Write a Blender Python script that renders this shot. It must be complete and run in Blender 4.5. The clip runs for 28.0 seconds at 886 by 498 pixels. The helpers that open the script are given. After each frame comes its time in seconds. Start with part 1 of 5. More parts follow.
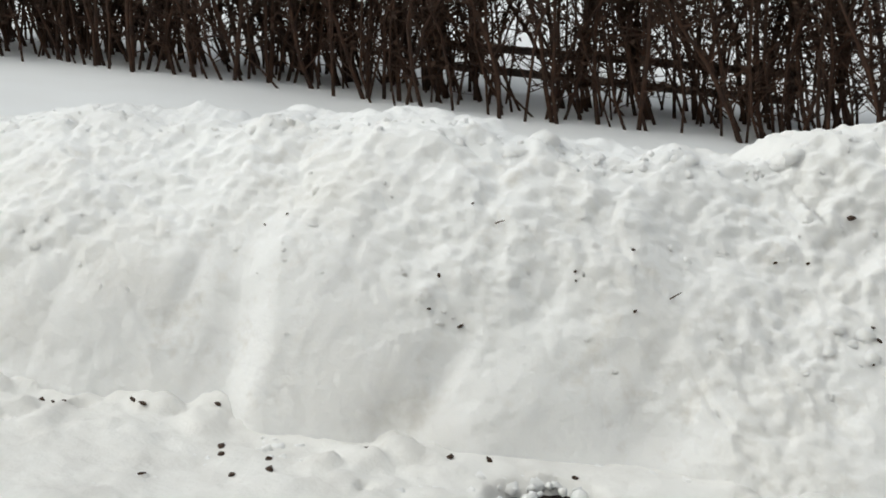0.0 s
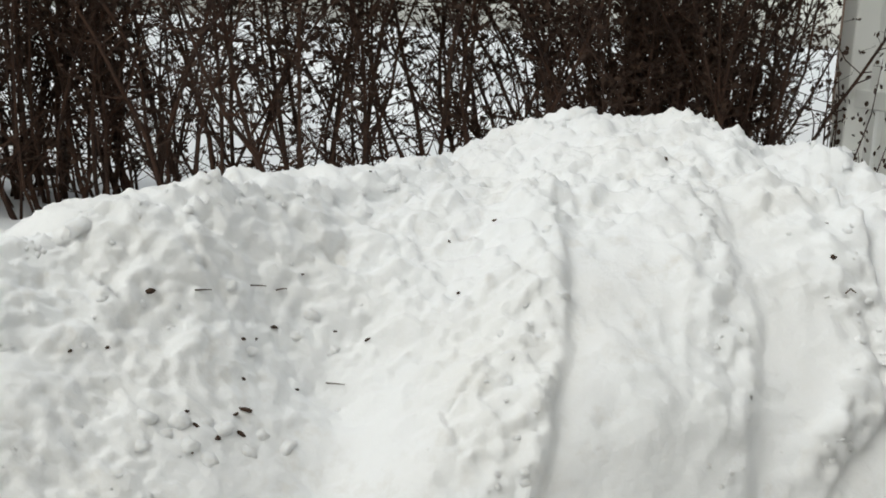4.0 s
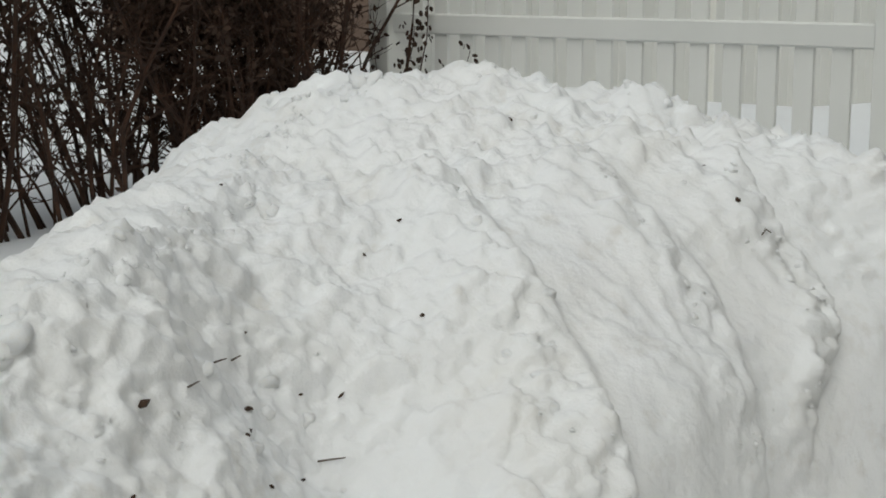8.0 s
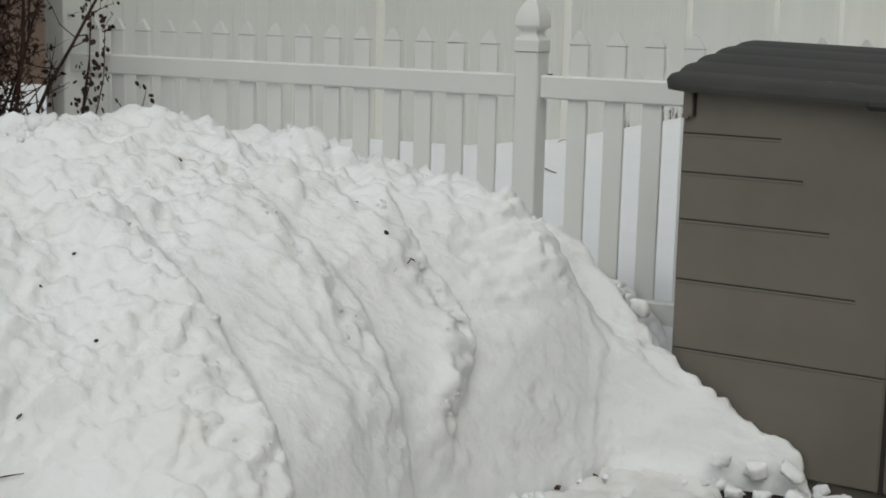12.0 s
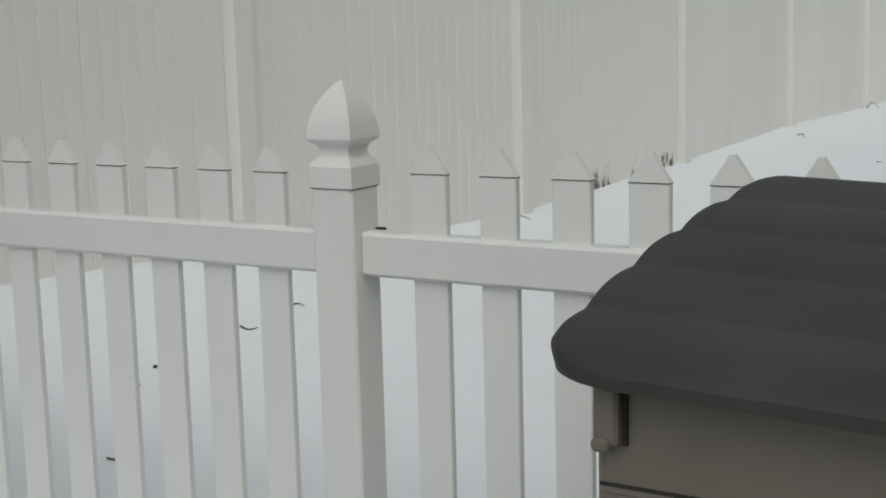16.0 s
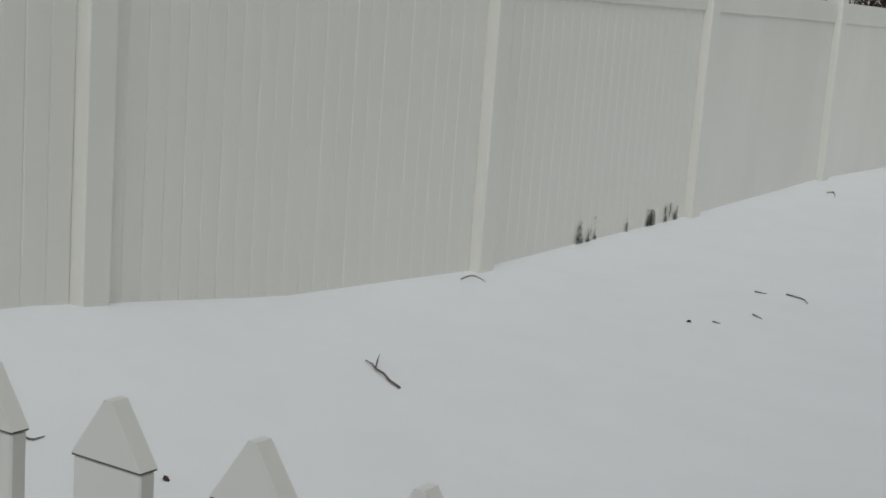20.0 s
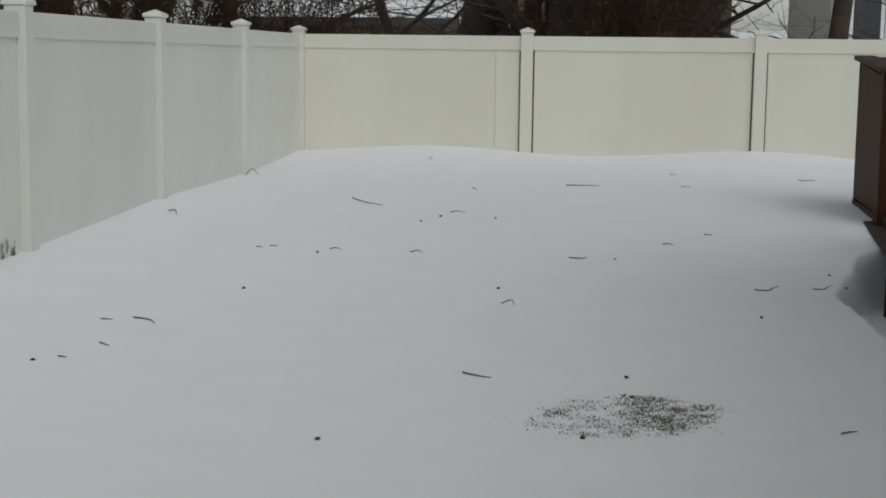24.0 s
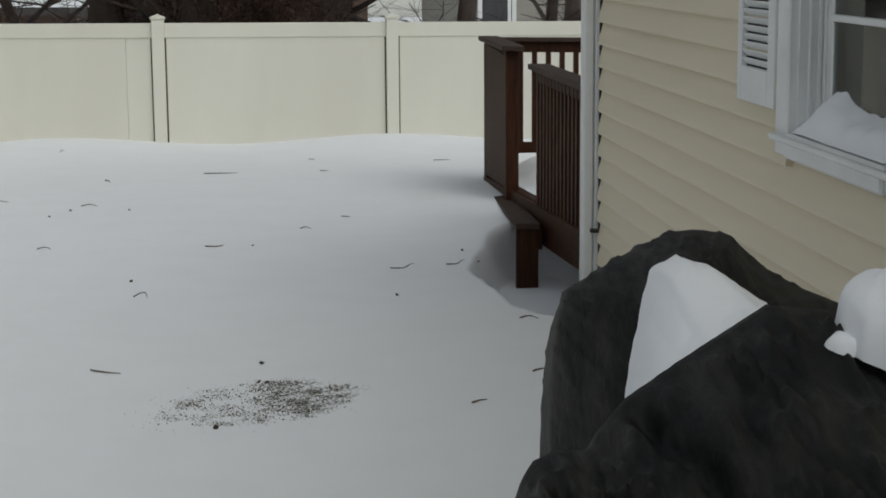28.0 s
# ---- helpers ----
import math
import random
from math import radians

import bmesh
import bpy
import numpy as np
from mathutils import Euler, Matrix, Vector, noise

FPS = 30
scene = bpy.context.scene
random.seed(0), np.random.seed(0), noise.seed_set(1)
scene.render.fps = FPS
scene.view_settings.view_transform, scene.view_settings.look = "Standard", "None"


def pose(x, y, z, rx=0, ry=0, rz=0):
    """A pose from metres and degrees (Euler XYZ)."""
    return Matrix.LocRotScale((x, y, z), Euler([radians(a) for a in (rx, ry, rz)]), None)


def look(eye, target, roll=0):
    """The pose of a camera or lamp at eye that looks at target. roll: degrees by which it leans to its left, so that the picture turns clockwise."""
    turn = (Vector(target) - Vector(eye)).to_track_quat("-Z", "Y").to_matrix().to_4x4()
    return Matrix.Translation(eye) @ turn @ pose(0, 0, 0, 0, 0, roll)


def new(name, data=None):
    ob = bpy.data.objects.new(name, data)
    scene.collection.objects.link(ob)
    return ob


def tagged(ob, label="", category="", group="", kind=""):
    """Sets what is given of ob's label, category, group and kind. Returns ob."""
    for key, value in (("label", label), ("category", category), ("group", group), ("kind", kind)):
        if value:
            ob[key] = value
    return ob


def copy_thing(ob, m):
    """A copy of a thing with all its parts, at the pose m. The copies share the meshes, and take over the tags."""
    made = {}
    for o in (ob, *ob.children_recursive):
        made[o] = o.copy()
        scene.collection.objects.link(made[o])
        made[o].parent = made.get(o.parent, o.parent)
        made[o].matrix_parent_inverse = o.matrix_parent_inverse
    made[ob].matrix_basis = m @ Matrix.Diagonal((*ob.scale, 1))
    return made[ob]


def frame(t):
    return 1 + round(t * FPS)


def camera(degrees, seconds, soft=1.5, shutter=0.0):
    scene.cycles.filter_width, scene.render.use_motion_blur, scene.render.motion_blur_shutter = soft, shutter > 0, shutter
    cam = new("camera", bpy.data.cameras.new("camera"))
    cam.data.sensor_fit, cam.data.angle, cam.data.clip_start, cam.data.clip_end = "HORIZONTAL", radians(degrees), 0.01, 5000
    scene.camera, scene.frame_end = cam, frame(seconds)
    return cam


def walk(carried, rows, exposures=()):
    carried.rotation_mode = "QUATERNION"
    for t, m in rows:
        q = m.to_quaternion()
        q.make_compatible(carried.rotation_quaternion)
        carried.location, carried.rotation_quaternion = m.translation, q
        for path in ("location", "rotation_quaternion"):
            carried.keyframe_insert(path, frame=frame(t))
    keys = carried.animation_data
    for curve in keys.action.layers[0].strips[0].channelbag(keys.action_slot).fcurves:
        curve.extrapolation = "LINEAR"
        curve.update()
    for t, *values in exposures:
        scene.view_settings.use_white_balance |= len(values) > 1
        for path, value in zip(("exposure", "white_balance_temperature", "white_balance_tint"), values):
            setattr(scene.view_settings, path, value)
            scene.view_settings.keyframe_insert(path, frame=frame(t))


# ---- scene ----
import functools

cam = camera(34.7, 28.0, soft=1.8)
PATH = [
    (0, (6.24, -5.641, 1.317), (4.364, -6.14, 0.839), 4.2),
    (0.5, (6.259, -5.656, 1.291), (4.349, -6.029, 0.827), 3.3),
    (1, (6.283, -5.636, 1.273), (4.35, -5.902, 0.83), 3.6),
    (1.5, (6.286, -5.57, 1.31), (4.342, -5.71, 0.861), 4.4),
    (2, (6.266, -5.514, 1.375), (4.324, -5.587, 0.902), 4.8),
    (2.5, (6.233, -5.503, 1.33), (4.283, -5.443, 0.89), 3.8),
    (3, (6.12, -5.59, 1.249), (4.186, -5.248, 0.872), 2.9),
    (3.5, (5.911, -5.701, 1.199), (3.986, -5.254, 0.892), 4.1),
    (5.5, (5.357, -5.511, 1.386), (3.51, -4.831, 1.029), 2.3),
    (6, (5.038, -5.706, 1.375), (3.297, -4.793, 1.006), 3.3),
    (6.5, (4.8, -5.966, 1.327), (3.124, -4.936, 0.971), 4.4),
    (7, (4.625, -6.288, 1.283), (3.068, -5.087, 0.92), 4.1),
    (7.5, (4.452, -6.607, 1.23), (2.99, -5.28, 0.905), 3.3),
    (8, (4.4, -6.857, 1.291), (3.052, -5.429, 0.909), -0.2),
    (8.5, (4.424, -7.09, 1.275), (3.328, -5.465, 0.879), 4.2),
    (9, (4.539, -7.174, 1.321), (3.432, -5.556, 0.927), 4.0),
    (9.5, (4.662, -7.212, 1.317), (3.528, -5.622, 0.887), 3.4),
    (10, (4.671, -7.19, 1.344), (3.536, -5.605, 0.895), 1.7),
    (10.5, (4.706, -7.183, 1.352), (3.595, -5.578, 0.915), 1.4),
    (11, (4.698, -7.161, 1.342), (3.655, -5.497, 0.965), 0.8),
    (11.5, (4.697, -7.141, 1.35), (3.684, -5.451, 1.009), 0.8),
    (12, (4.663, -7.094, 1.349), (3.658, -5.397, 1.017), 1.4),
    (12.5, (4.486, -6.96, 1.375), (3.526, -5.232, 1.074), 1.1),
    (13, (4.354, -6.759, 1.378), (3.508, -4.973, 1.071), -0.1),
    (13.5, (4.339, -6.488, 1.371), (3.504, -4.694, 1.08), -0.4),
    (15.5, (3.904, -4.972, 1.531), (2.94, -3.253, 1.216), -0.7),
    (16, (3.794, -4.552, 1.53), (2.768, -2.871, 1.207), -1.5),
    (16.5, (3.722, -4.145, 1.559), (2.597, -2.536, 1.195), 0.5),
    (17, (3.597, -3.8, 1.6), (2.456, -2.196, 1.246), 0.2),
    (17.5, (3.444, -3.504, 1.619), (2.285, -1.907, 1.297), -0.9),
    (18, (3.364, -3.242, 1.627), (2.125, -1.718, 1.249), 0.5),
    (18.5, (3.299, -3.154, 1.625), (2.064, -1.642, 1.191), 1.2),
    (19, (3.243, -3.083, 1.622), (2.04, -1.537, 1.218), 1.1),
    (19.2, (3.272, -3.084, 1.637), (2.101, -1.508, 1.251), 2.8),
    (19.5, (3.303, -3.084, 1.613), (2.201, -1.452, 1.261), 2.7),
    (20, (3.33, -3.063, 1.62), (2.278, -1.397, 1.28), 4.2),
    (20.5, (3.248, -2.917, 1.539), (2.325, -1.169, 1.235), 2.8),
    (22.5, (3.429, -3.135, 1.63), (2.8, -1.257, 1.352), 1.9),
    (23, (3.427, -3.01, 1.612), (2.918, -1.094, 1.345), 1.5),
    (23.5, (3.438, -2.982, 1.599), (3.048, -1.038, 1.335), 1.2),
    (24, (3.411, -2.929, 1.609), (3.174, -0.962, 1.341), 0.7),
    (24.5, (3.397, -2.872, 1.58), (3.264, -0.894, 1.317), 0.8),
    (25, (3.396, -2.888, 1.585), (3.286, -0.908, 1.324), 0.4),
    (25.5, (3.413, -2.891, 1.585), (3.337, -0.91, 1.32), -0.3),
    (26, (3.414, -2.872, 1.59), (3.402, -0.89, 1.322), -1.1),
    (26.5, (3.43, -2.843, 1.582), (3.467, -0.862, 1.317), -1.3),
    (27, (3.451, -2.82, 1.576), (3.599, -0.844, 1.31), -0.9),
    (27.5, (3.472, -2.841, 1.572), (3.648, -0.868, 1.297), -0.5),
    (28, (3.507, -2.84, 1.576), (3.755, -0.876, 1.294), -0.4),
]
walk(cam, [(t, look(eye, target, roll)) for t, eye, target, roll in PATH],
     [(0, 0.14, 6720, 4), (3, 0.08, 6720, 4), (6, -0.13, 6690, 3), (8, -0.34, 6690, 3), (11, -0.36, 6660, 4), (17, -0.34, 6550, 5), (18, -0.36, 6550, 5), (19, -0.52, 6550, 5), (20.5, -0.52, 6550, 5), (23, -0.64, 6550, 5), (27, -0.62, 6550, 5), (28, -0.49, 6550, 5)])

# ---- world and light ----
world = bpy.data.worlds.new("world")
scene.world = world
world.use_nodes = True
wn = world.node_tree.nodes
sky = wn.new("ShaderNodeTexSky")
sky.sky_type = 'NISHITA'
sky.sun_disc = False
sky.sun_elevation = radians(52)
sky.sun_rotation = radians(151)
sky.air_density, sky.dust_density, sky.ozone_density = 1.0, 1.5, 1.0
grey = wn.new("ShaderNodeHueSaturation")          # high overcast: the sky keeps little of its blue
grey.inputs["Saturation"].default_value = 0.22
world.node_tree.links.new(sky.outputs[0], grey.inputs["Color"])
world.node_tree.links.new(grey.outputs[0], wn["Background"].inputs[0])
wn["Background"].inputs[1].default_value = 0.15
sun = new("sun", bpy.data.lights.new("sun", 'SUN'))
sun.data.energy, sun.data.angle, sun.data.color = 0.75, radians(50), (1.0, 0.97, 0.93)
sun.matrix_world = look((7.7, -13.7, 20.1), (0, 0, 0))


# ---- materials ----
def nodes_of(name, rough=0.6):
    m = bpy.data.materials.new(name)
    m.use_nodes = True
    b = m.node_tree.nodes["Principled BSDF"]
    b.inputs["Roughness"].default_value = rough
    return m, m.node_tree.nodes, m.node_tree.links, b


def mix_col(n, l, fac, a, b):
    x = n.new("ShaderNodeMix")
    x.data_type = 'RGBA'
    l.new(fac, x.inputs[0])
    for sock, v in ((x.inputs[6], a), (x.inputs[7], b)):
        if isinstance(v, tuple):
            sock.default_value = (*v, 1)
        else:
            l.new(v, sock)
    return x.outputs[2]


def noise_tex(n, l, scale, detail=4, rough=0.55, stretch=None):
    tc = n.new("ShaderNodeTexCoord")
    t = n.new("ShaderNodeTexNoise")
    t.inputs["Scale"].default_value, t.inputs["Detail"].default_value, t.inputs["Roughness"].default_value = scale, detail, rough
    if stretch:
        mp = n.new("ShaderNodeMapping")
        mp.inputs["Scale"].default_value = stretch
        l.new(tc.outputs["Object"], mp.inputs[0])
        l.new(mp.outputs[0], t.inputs["Vector"])
    else:
        l.new(tc.outputs["Object"], t.inputs["Vector"])
    return t.outputs["Fac"]


def ramp(n, l, fac, lo, hi):
    r = n.new("ShaderNodeMapRange")
    r.inputs["From Min"].default_value, r.inputs["From Max"].default_value = lo, hi
    l.new(fac, r.inputs["Value"])
    return r.outputs["Result"]


def bump(n, l, b, height, strength, dist=0.01):
    u = n.new("ShaderNodeBump")
    u.inputs["Strength"].default_value, u.inputs["Distance"].default_value = strength, dist
    l.new(height, u.inputs["Height"])
    l.new(u.outputs[0], b.inputs["Normal"])


def two_tone(name, c1, c2, scale=6, rough=0.6, bump_scale=60, bump_s=0.2, bump_d=0.004, stretch=None, lo=0.35, hi=0.65, metal=0.0, spec=0.5):
    m, n, l, b = nodes_of(name, rough)
    l.new(mix_col(n, l, ramp(n, l, noise_tex(n, l, scale, 5, 0.6, stretch), lo, hi), c1, c2), b.inputs["Base Color"])
    bump(n, l, b, noise_tex(n, l, bump_scale, 4, 0.6, stretch), bump_s, bump_d)
    b.inputs["Metallic"].default_value = metal
    b.inputs["Specular IOR Level"].default_value = spec
    return m


def make_snow(name, c1=(0.86, 0.88, 0.91), c2=(0.80, 0.81, 0.82), fine=90, s=0.35):
    m, n, l, b = nodes_of(name, 0.75)
    l.new(mix_col(n, l, ramp(n, l, noise_tex(n, l, 3.0, 5), 0.4, 0.7), c1, c2), b.inputs["Base Color"])
    b.inputs["Specular IOR Level"].default_value = 0.25
    add = n.new("ShaderNodeMath")
    add.operation = 'ADD'
    l.new(noise_tex(n, l, 14, 4), add.inputs[0])
    l.new(noise_tex(n, l, fine, 3), add.inputs[1])
    bump(n, l, b, add.outputs[0], s, 0.012)
    return m


M_SNOW = make_snow("snow_plain", c2=(0.842, 0.858, 0.885), s=0.08)
def make_ploughed():
    m, n, l, b = nodes_of("snow_ploughed", 0.75)
    b.inputs["Specular IOR Level"].default_value = 0.25
    b.inputs["Subsurface Weight"].default_value = 0.5
    b.inputs["Subsurface Radius"].default_value = (1.0, 1.0, 1.0)
    b.inputs["Subsurface Scale"].default_value = 0.015
    clean = mix_col(n, l, ramp(n, l, noise_tex(n, l, 2.2, 5, 0.6), 0.42, 0.72), (0.895, 0.908, 0.932), (0.865, 0.862, 0.855))
    # small smears of road grit frozen into the snow
    grit = n.new("ShaderNodeMath")
    grit.operation = 'MULTIPLY'
    l.new(ramp(n, l, noise_tex(n, l, 13, 5, 0.62), 0.52, 0.72), grit.inputs[0])
    l.new(ramp(n, l, noise_tex(n, l, 3.1, 3), 0.36, 0.60), grit.inputs[1])
    l.new(mix_col(n, l, grit.outputs[0], clean, (0.78, 0.77, 0.755)), b.inputs["Base Color"])
    tc = n.new("ShaderNodeTexCoord")
    vo = n.new("ShaderNodeTexVoronoi")
    vo.feature = 'SMOOTH_F1'
    vo.inputs["Scale"].default_value, vo.inputs["Smoothness"].default_value = 42, 0.35
    l.new(tc.outputs["Object"], vo.inputs["Vector"])
    gate = n.new("ShaderNodeMath")
    gate.operation = 'MULTIPLY'
    l.new(vo.outputs["Distance"], gate.inputs[0])
    l.new(ramp(n, l, noise_tex(n, l, 4.0, 3), 0.40, 0.62), gate.inputs[1])
    add = n.new("ShaderNodeMath")
    add.operation = 'SUBTRACT'
    l.new(noise_tex(n, l, 75, 4, 0.65), add.inputs[0])
    l.new(gate.outputs[0], add.inputs[1])
    bump(n, l, b, add.outputs[0], 0.32, 0.010)
    return m


M_PILE = make_ploughed()
M_SLUSH = two_tone("trodden_slush", (0.84, 0.84, 0.835), (0.72, 0.71, 0.70), 7, 0.6, 60, 0.35, 0.010, lo=0.42, hi=0.72)
M_VINYL = two_tone("white_vinyl", (0.80, 0.80, 0.77), (0.74, 0.745, 0.72), 1.2, 0.42, 25, 0.05, 0.002, (1, 1, 0.3))
M_VINYL_TALL = two_tone("tall_fence_vinyl", (0.78, 0.775, 0.735), (0.71, 0.705, 0.665), 0.9, 0.45, 25, 0.05, 0.002, (1, 1, 0.25))
M_VINYL_CREAM = two_tone("cream_fence_vinyl", (0.78, 0.765, 0.67), (0.72, 0.70, 0.61), 0.9, 0.45, 25, 0.05, 0.002, (1, 1, 0.25))
M_DARKGAP = two_tone("shadow_gap", (0.055, 0.055, 0.03), (0.09, 0.08, 0.05), 8, 0.8)
M_TAUPE = two_tone("taupe_resin", (0.185, 0.166, 0.14), (0.16, 0.144, 0.12), 3, 0.55, 140, 0.15, 0.002, spec=0.3)
M_LID = two_tone("dark_grey_resin", (0.054, 0.053, 0.048), (0.040, 0.040, 0.036), 4, 0.6, 120, 0.25, 0.003, spec=0.28)
M_JOINT = two_tone("picket_joint", (0.14, 0.13, 0.12), (0.08, 0.075, 0.07), 9, 0.8)
M_SEAM = two_tone("dark_seam", (0.02, 0.018, 0.016), (0.03, 0.027, 0.024), 9, 0.8)
M_ASPHALT = two_tone("wet_asphalt", (0.012, 0.009, 0.008), (0.026, 0.021, 0.019), 30, 0.6, 160, 0.6, 0.006, spec=0.15)
M_BARK = two_tone("hedge_bark", (0.058, 0.024, 0.011), (0.024, 0.010, 0.005), 12, 0.85, 60, 0.4, 0.004)
M_BARK_GREY = two_tone("tree_bark", (0.07, 0.05, 0.04), (0.04, 0.03, 0.026), 5, 0.9, 40, 0.6, 0.02)
M_LEAF = two_tone("dry_leaf", (0.055, 0.026, 0.012), (0.025, 0.012, 0.007), 14, 0.8)
M_TWIG = two_tone("fallen_twig", (0.095, 0.07, 0.055), (0.15, 0.12, 0.10), 20, 0.85)
M_SIDING = two_tone("cream_siding", (0.74, 0.665, 0.505), (0.69, 0.615, 0.465), 1.5, 0.5, 60, 0.12, 0.002, (4, 0.3, 4))
M_TRIM = two_tone("white_trim", (0.78, 0.79, 0.79), (0.70, 0.71, 0.70), 4, 0.5, 60, 0.1, 0.002)
M_DECK = two_tone("stained_deck_wood", (0.062, 0.024, 0.011), (0.028, 0.011, 0.006), 7, 0.6, 40, 0.4, 0.004, (6, 6, 0.6), spec=0.15)
M_DECK_TOP = two_tone("worn_rail_wood", (0.066, 0.044, 0.035), (0.040, 0.026, 0.020), 9, 0.7, 40, 0.4, 0.004, (6, 0.6, 6), spec=0.25)
# paler stretched streaks paint dusty highlights of the folds into the black
M_COVER = two_tone("black_cover_cloth", (0.006, 0.006, 0.006), (0.032, 0.031, 0.026), 9, 0.62, 30, 0.5, 0.010, stretch=(2.6, 0.5, 0.8), lo=0.46, hi=0.74, spec=0.26)
M_RAILWOOD = two_tone("weathered_rail", (0.10, 0.075, 0.06), (0.06, 0.045, 0.038), 6, 0.9, 50, 0.5, 0.006, (6, 0.5, 6))
M_GRASS = two_tone("frozen_grass", (0.06, 0.055, 0.036), (0.22, 0.21, 0.16), 60, 0.9)


# ---- mesh helpers ----
def box(bm, x0, x1, y0, y1, z0, z1, bevel=0.0, m=None):
    g = bmesh.ops.create_cube(bm, size=1.0)
    vs = g["verts"]
    for v in vs:
        v.co = Vector(((x0 + x1) / 2 + v.co.x * (x1 - x0), (y0 + y1) / 2 + v.co.y * (y1 - y0), (z0 + z1) / 2 + v.co.z * (z1 - z0)))
    if bevel:
        es = list({e for v in vs for e in v.link_edges})
        r = bmesh.ops.bevel(bm, geom=es, offset=bevel, segments=1, affect='EDGES')
        vs = list({v for f in r["faces"] for v in f.verts} | {v for v in vs if v.is_valid})
    if m is not None:
        for v in vs:
            v.co = m @ v.co
    return vs


def mesh_of(name, bm, mat, smooth=False):
    me = bpy.data.meshes.new(name)
    bm.to_mesh(me)
    bm.free()
    if mat:
        me.materials.append(mat)
    if smooth:
        for p in me.polygons:
            p.use_smooth = True
    return me


def part(name, bm, mat, parent=None, label="", smooth=False):
    ob = new(name, bm if isinstance(bm, bpy.types.Mesh) else mesh_of(name, bm, mat, smooth))
    if parent:
        ob.parent = parent
    if label:
        tagged(ob, label)
    return ob


def boxes(name, dims, mat, parent=None, label="", bevel=0.0):
    bm = bmesh.new()
    for d in dims:
        box(bm, *d, bevel=bevel)
    return part(name, bm, mat, parent, label)


def thing(name, loc, label, category, group="", rz=0.0, kind=""):
    ob = new(name)
    ob.matrix_basis = pose(*loc, 0, 0, rz)
    ob.empty_display_size = 0.1
    return tagged(ob, label, category, group, kind)


def tube(verts, faces, pts, radii, sides=4):
    base = len(verts)
    for i, (p, r) in enumerate(zip(pts, radii)):
        d = (pts[min(i + 1, len(pts) - 1)] - pts[max(i - 1, 0)]).normalized()
        a = d.cross(Vector((0.3, 0.9, 0.31))).normalized()
        c = d.cross(a)
        for k in range(sides):
            w = 2 * math.pi * k / sides
            verts.append(p + (a * math.cos(w) + c * math.sin(w)) * r)
    for i in range(len(pts) - 1):
        for k in range(sides):
            q = (k + 1) % sides
            faces.append((base + i * sides + k, base + i * sides + q, base + (i + 1) * sides + q, base + (i + 1) * sides + k))
    faces.append(tuple(base + k for k in range(sides))[::-1])
    faces.append(tuple(base + (len(pts) - 1) * sides + k for k in range(sides)))


def raw_mesh(name, verts, faces, mat, smooth=False):
    me = bpy.data.meshes.new(name)
    me.from_pydata([tuple(v) for v in verts], [], faces)
    me.materials.append(mat)
    if smooth:
        me.polygons.foreach_set("use_smooth", [True] * len(me.polygons))
    me.update()
    return me


def interp(x, xs, ys):
    return float(np.interp(x, xs, ys))


def fbm(x, y, z, octaves=4):
    return noise.fractal(Vector((x, y, z)), 1.0, 2.0, octaves)


def sstep(a, b, x):
    t = min(1.0, max(0.0, (x - a) / (b - a)))
    return t * t * (3 - 2 * t)


# ---- ground: one snow sheet out to the horizon, sunk under the driveway ----
FENCE_Y = -2.29


def yard_level(x, y):
    bank = interp(y, [-2, 0, 1.2, 2.45, 4.95, 7.4, 10], [0.41, 0.285, 0.14, 0.075, 0.06, 0.075, 0.0])
    z = 0.33 + 0.023 * (y - 1.8) + bank * math.exp(-max(x, 0) / 0.7)
    z += (0.065 + 0.055 * math.cos((x - 1.4) * 1.85)) * math.exp(-((y - 11.9) / 0.8) ** 2)
    # wind scoop under the deck steps
    cx = 5.10 + 0.13 * (y - 4.75)
    r = math.hypot((x - cx) / 0.46, (y - 4.75) / (1.7 if y > 4.75 else 1.35)) + 0.06 * fbm(x * 2, y * 2, 5, 2) + 0.05 * math.cos(y * 4.6)
    z -= 0.36 * sstep(1.0, 0.89, r)
    z += 0.05 * sstep(0.0, 0.9, x) * fbm(x * 0.35, y * 0.35, 3.1, 1) + 0.0025 * fbm(x * 1.6, y * 1.6, 7.7, 2)
    return z


def ground_level(x, y):
    if y > FENCE_Y:
        return yard_level(x, y)
    lawn = 0.33 + 0.04 * fbm(x * 0.5, y * 0.5, 1.2, 3)
    lawn -= 0.05 * sstep(0.0, -14.0, x)
    drive = sstep(1.9, 2.5, x) * (1 - sstep(9.0, 9.8, x)) * sstep(-30, -24, y)
    return lawn * (1 - drive) - 0.06 * drive


def spread(inner, outer):
    return sorted(set([round(v, 4) for v in inner] + outer))


def grid_sheet(name, xs, ys, level, mat):
    verts = [(x, y, level(x, y)) for y in ys for x in xs]
    w = len(xs)
    faces = [(j * w + i, j * w + i + 1, (j + 1) * w + i + 1, (j + 1) * w + i) for j in range(len(ys) - 1) for i in range(w - 1)]
    return new(name, raw_mesh(name, verts, faces, mat, True))


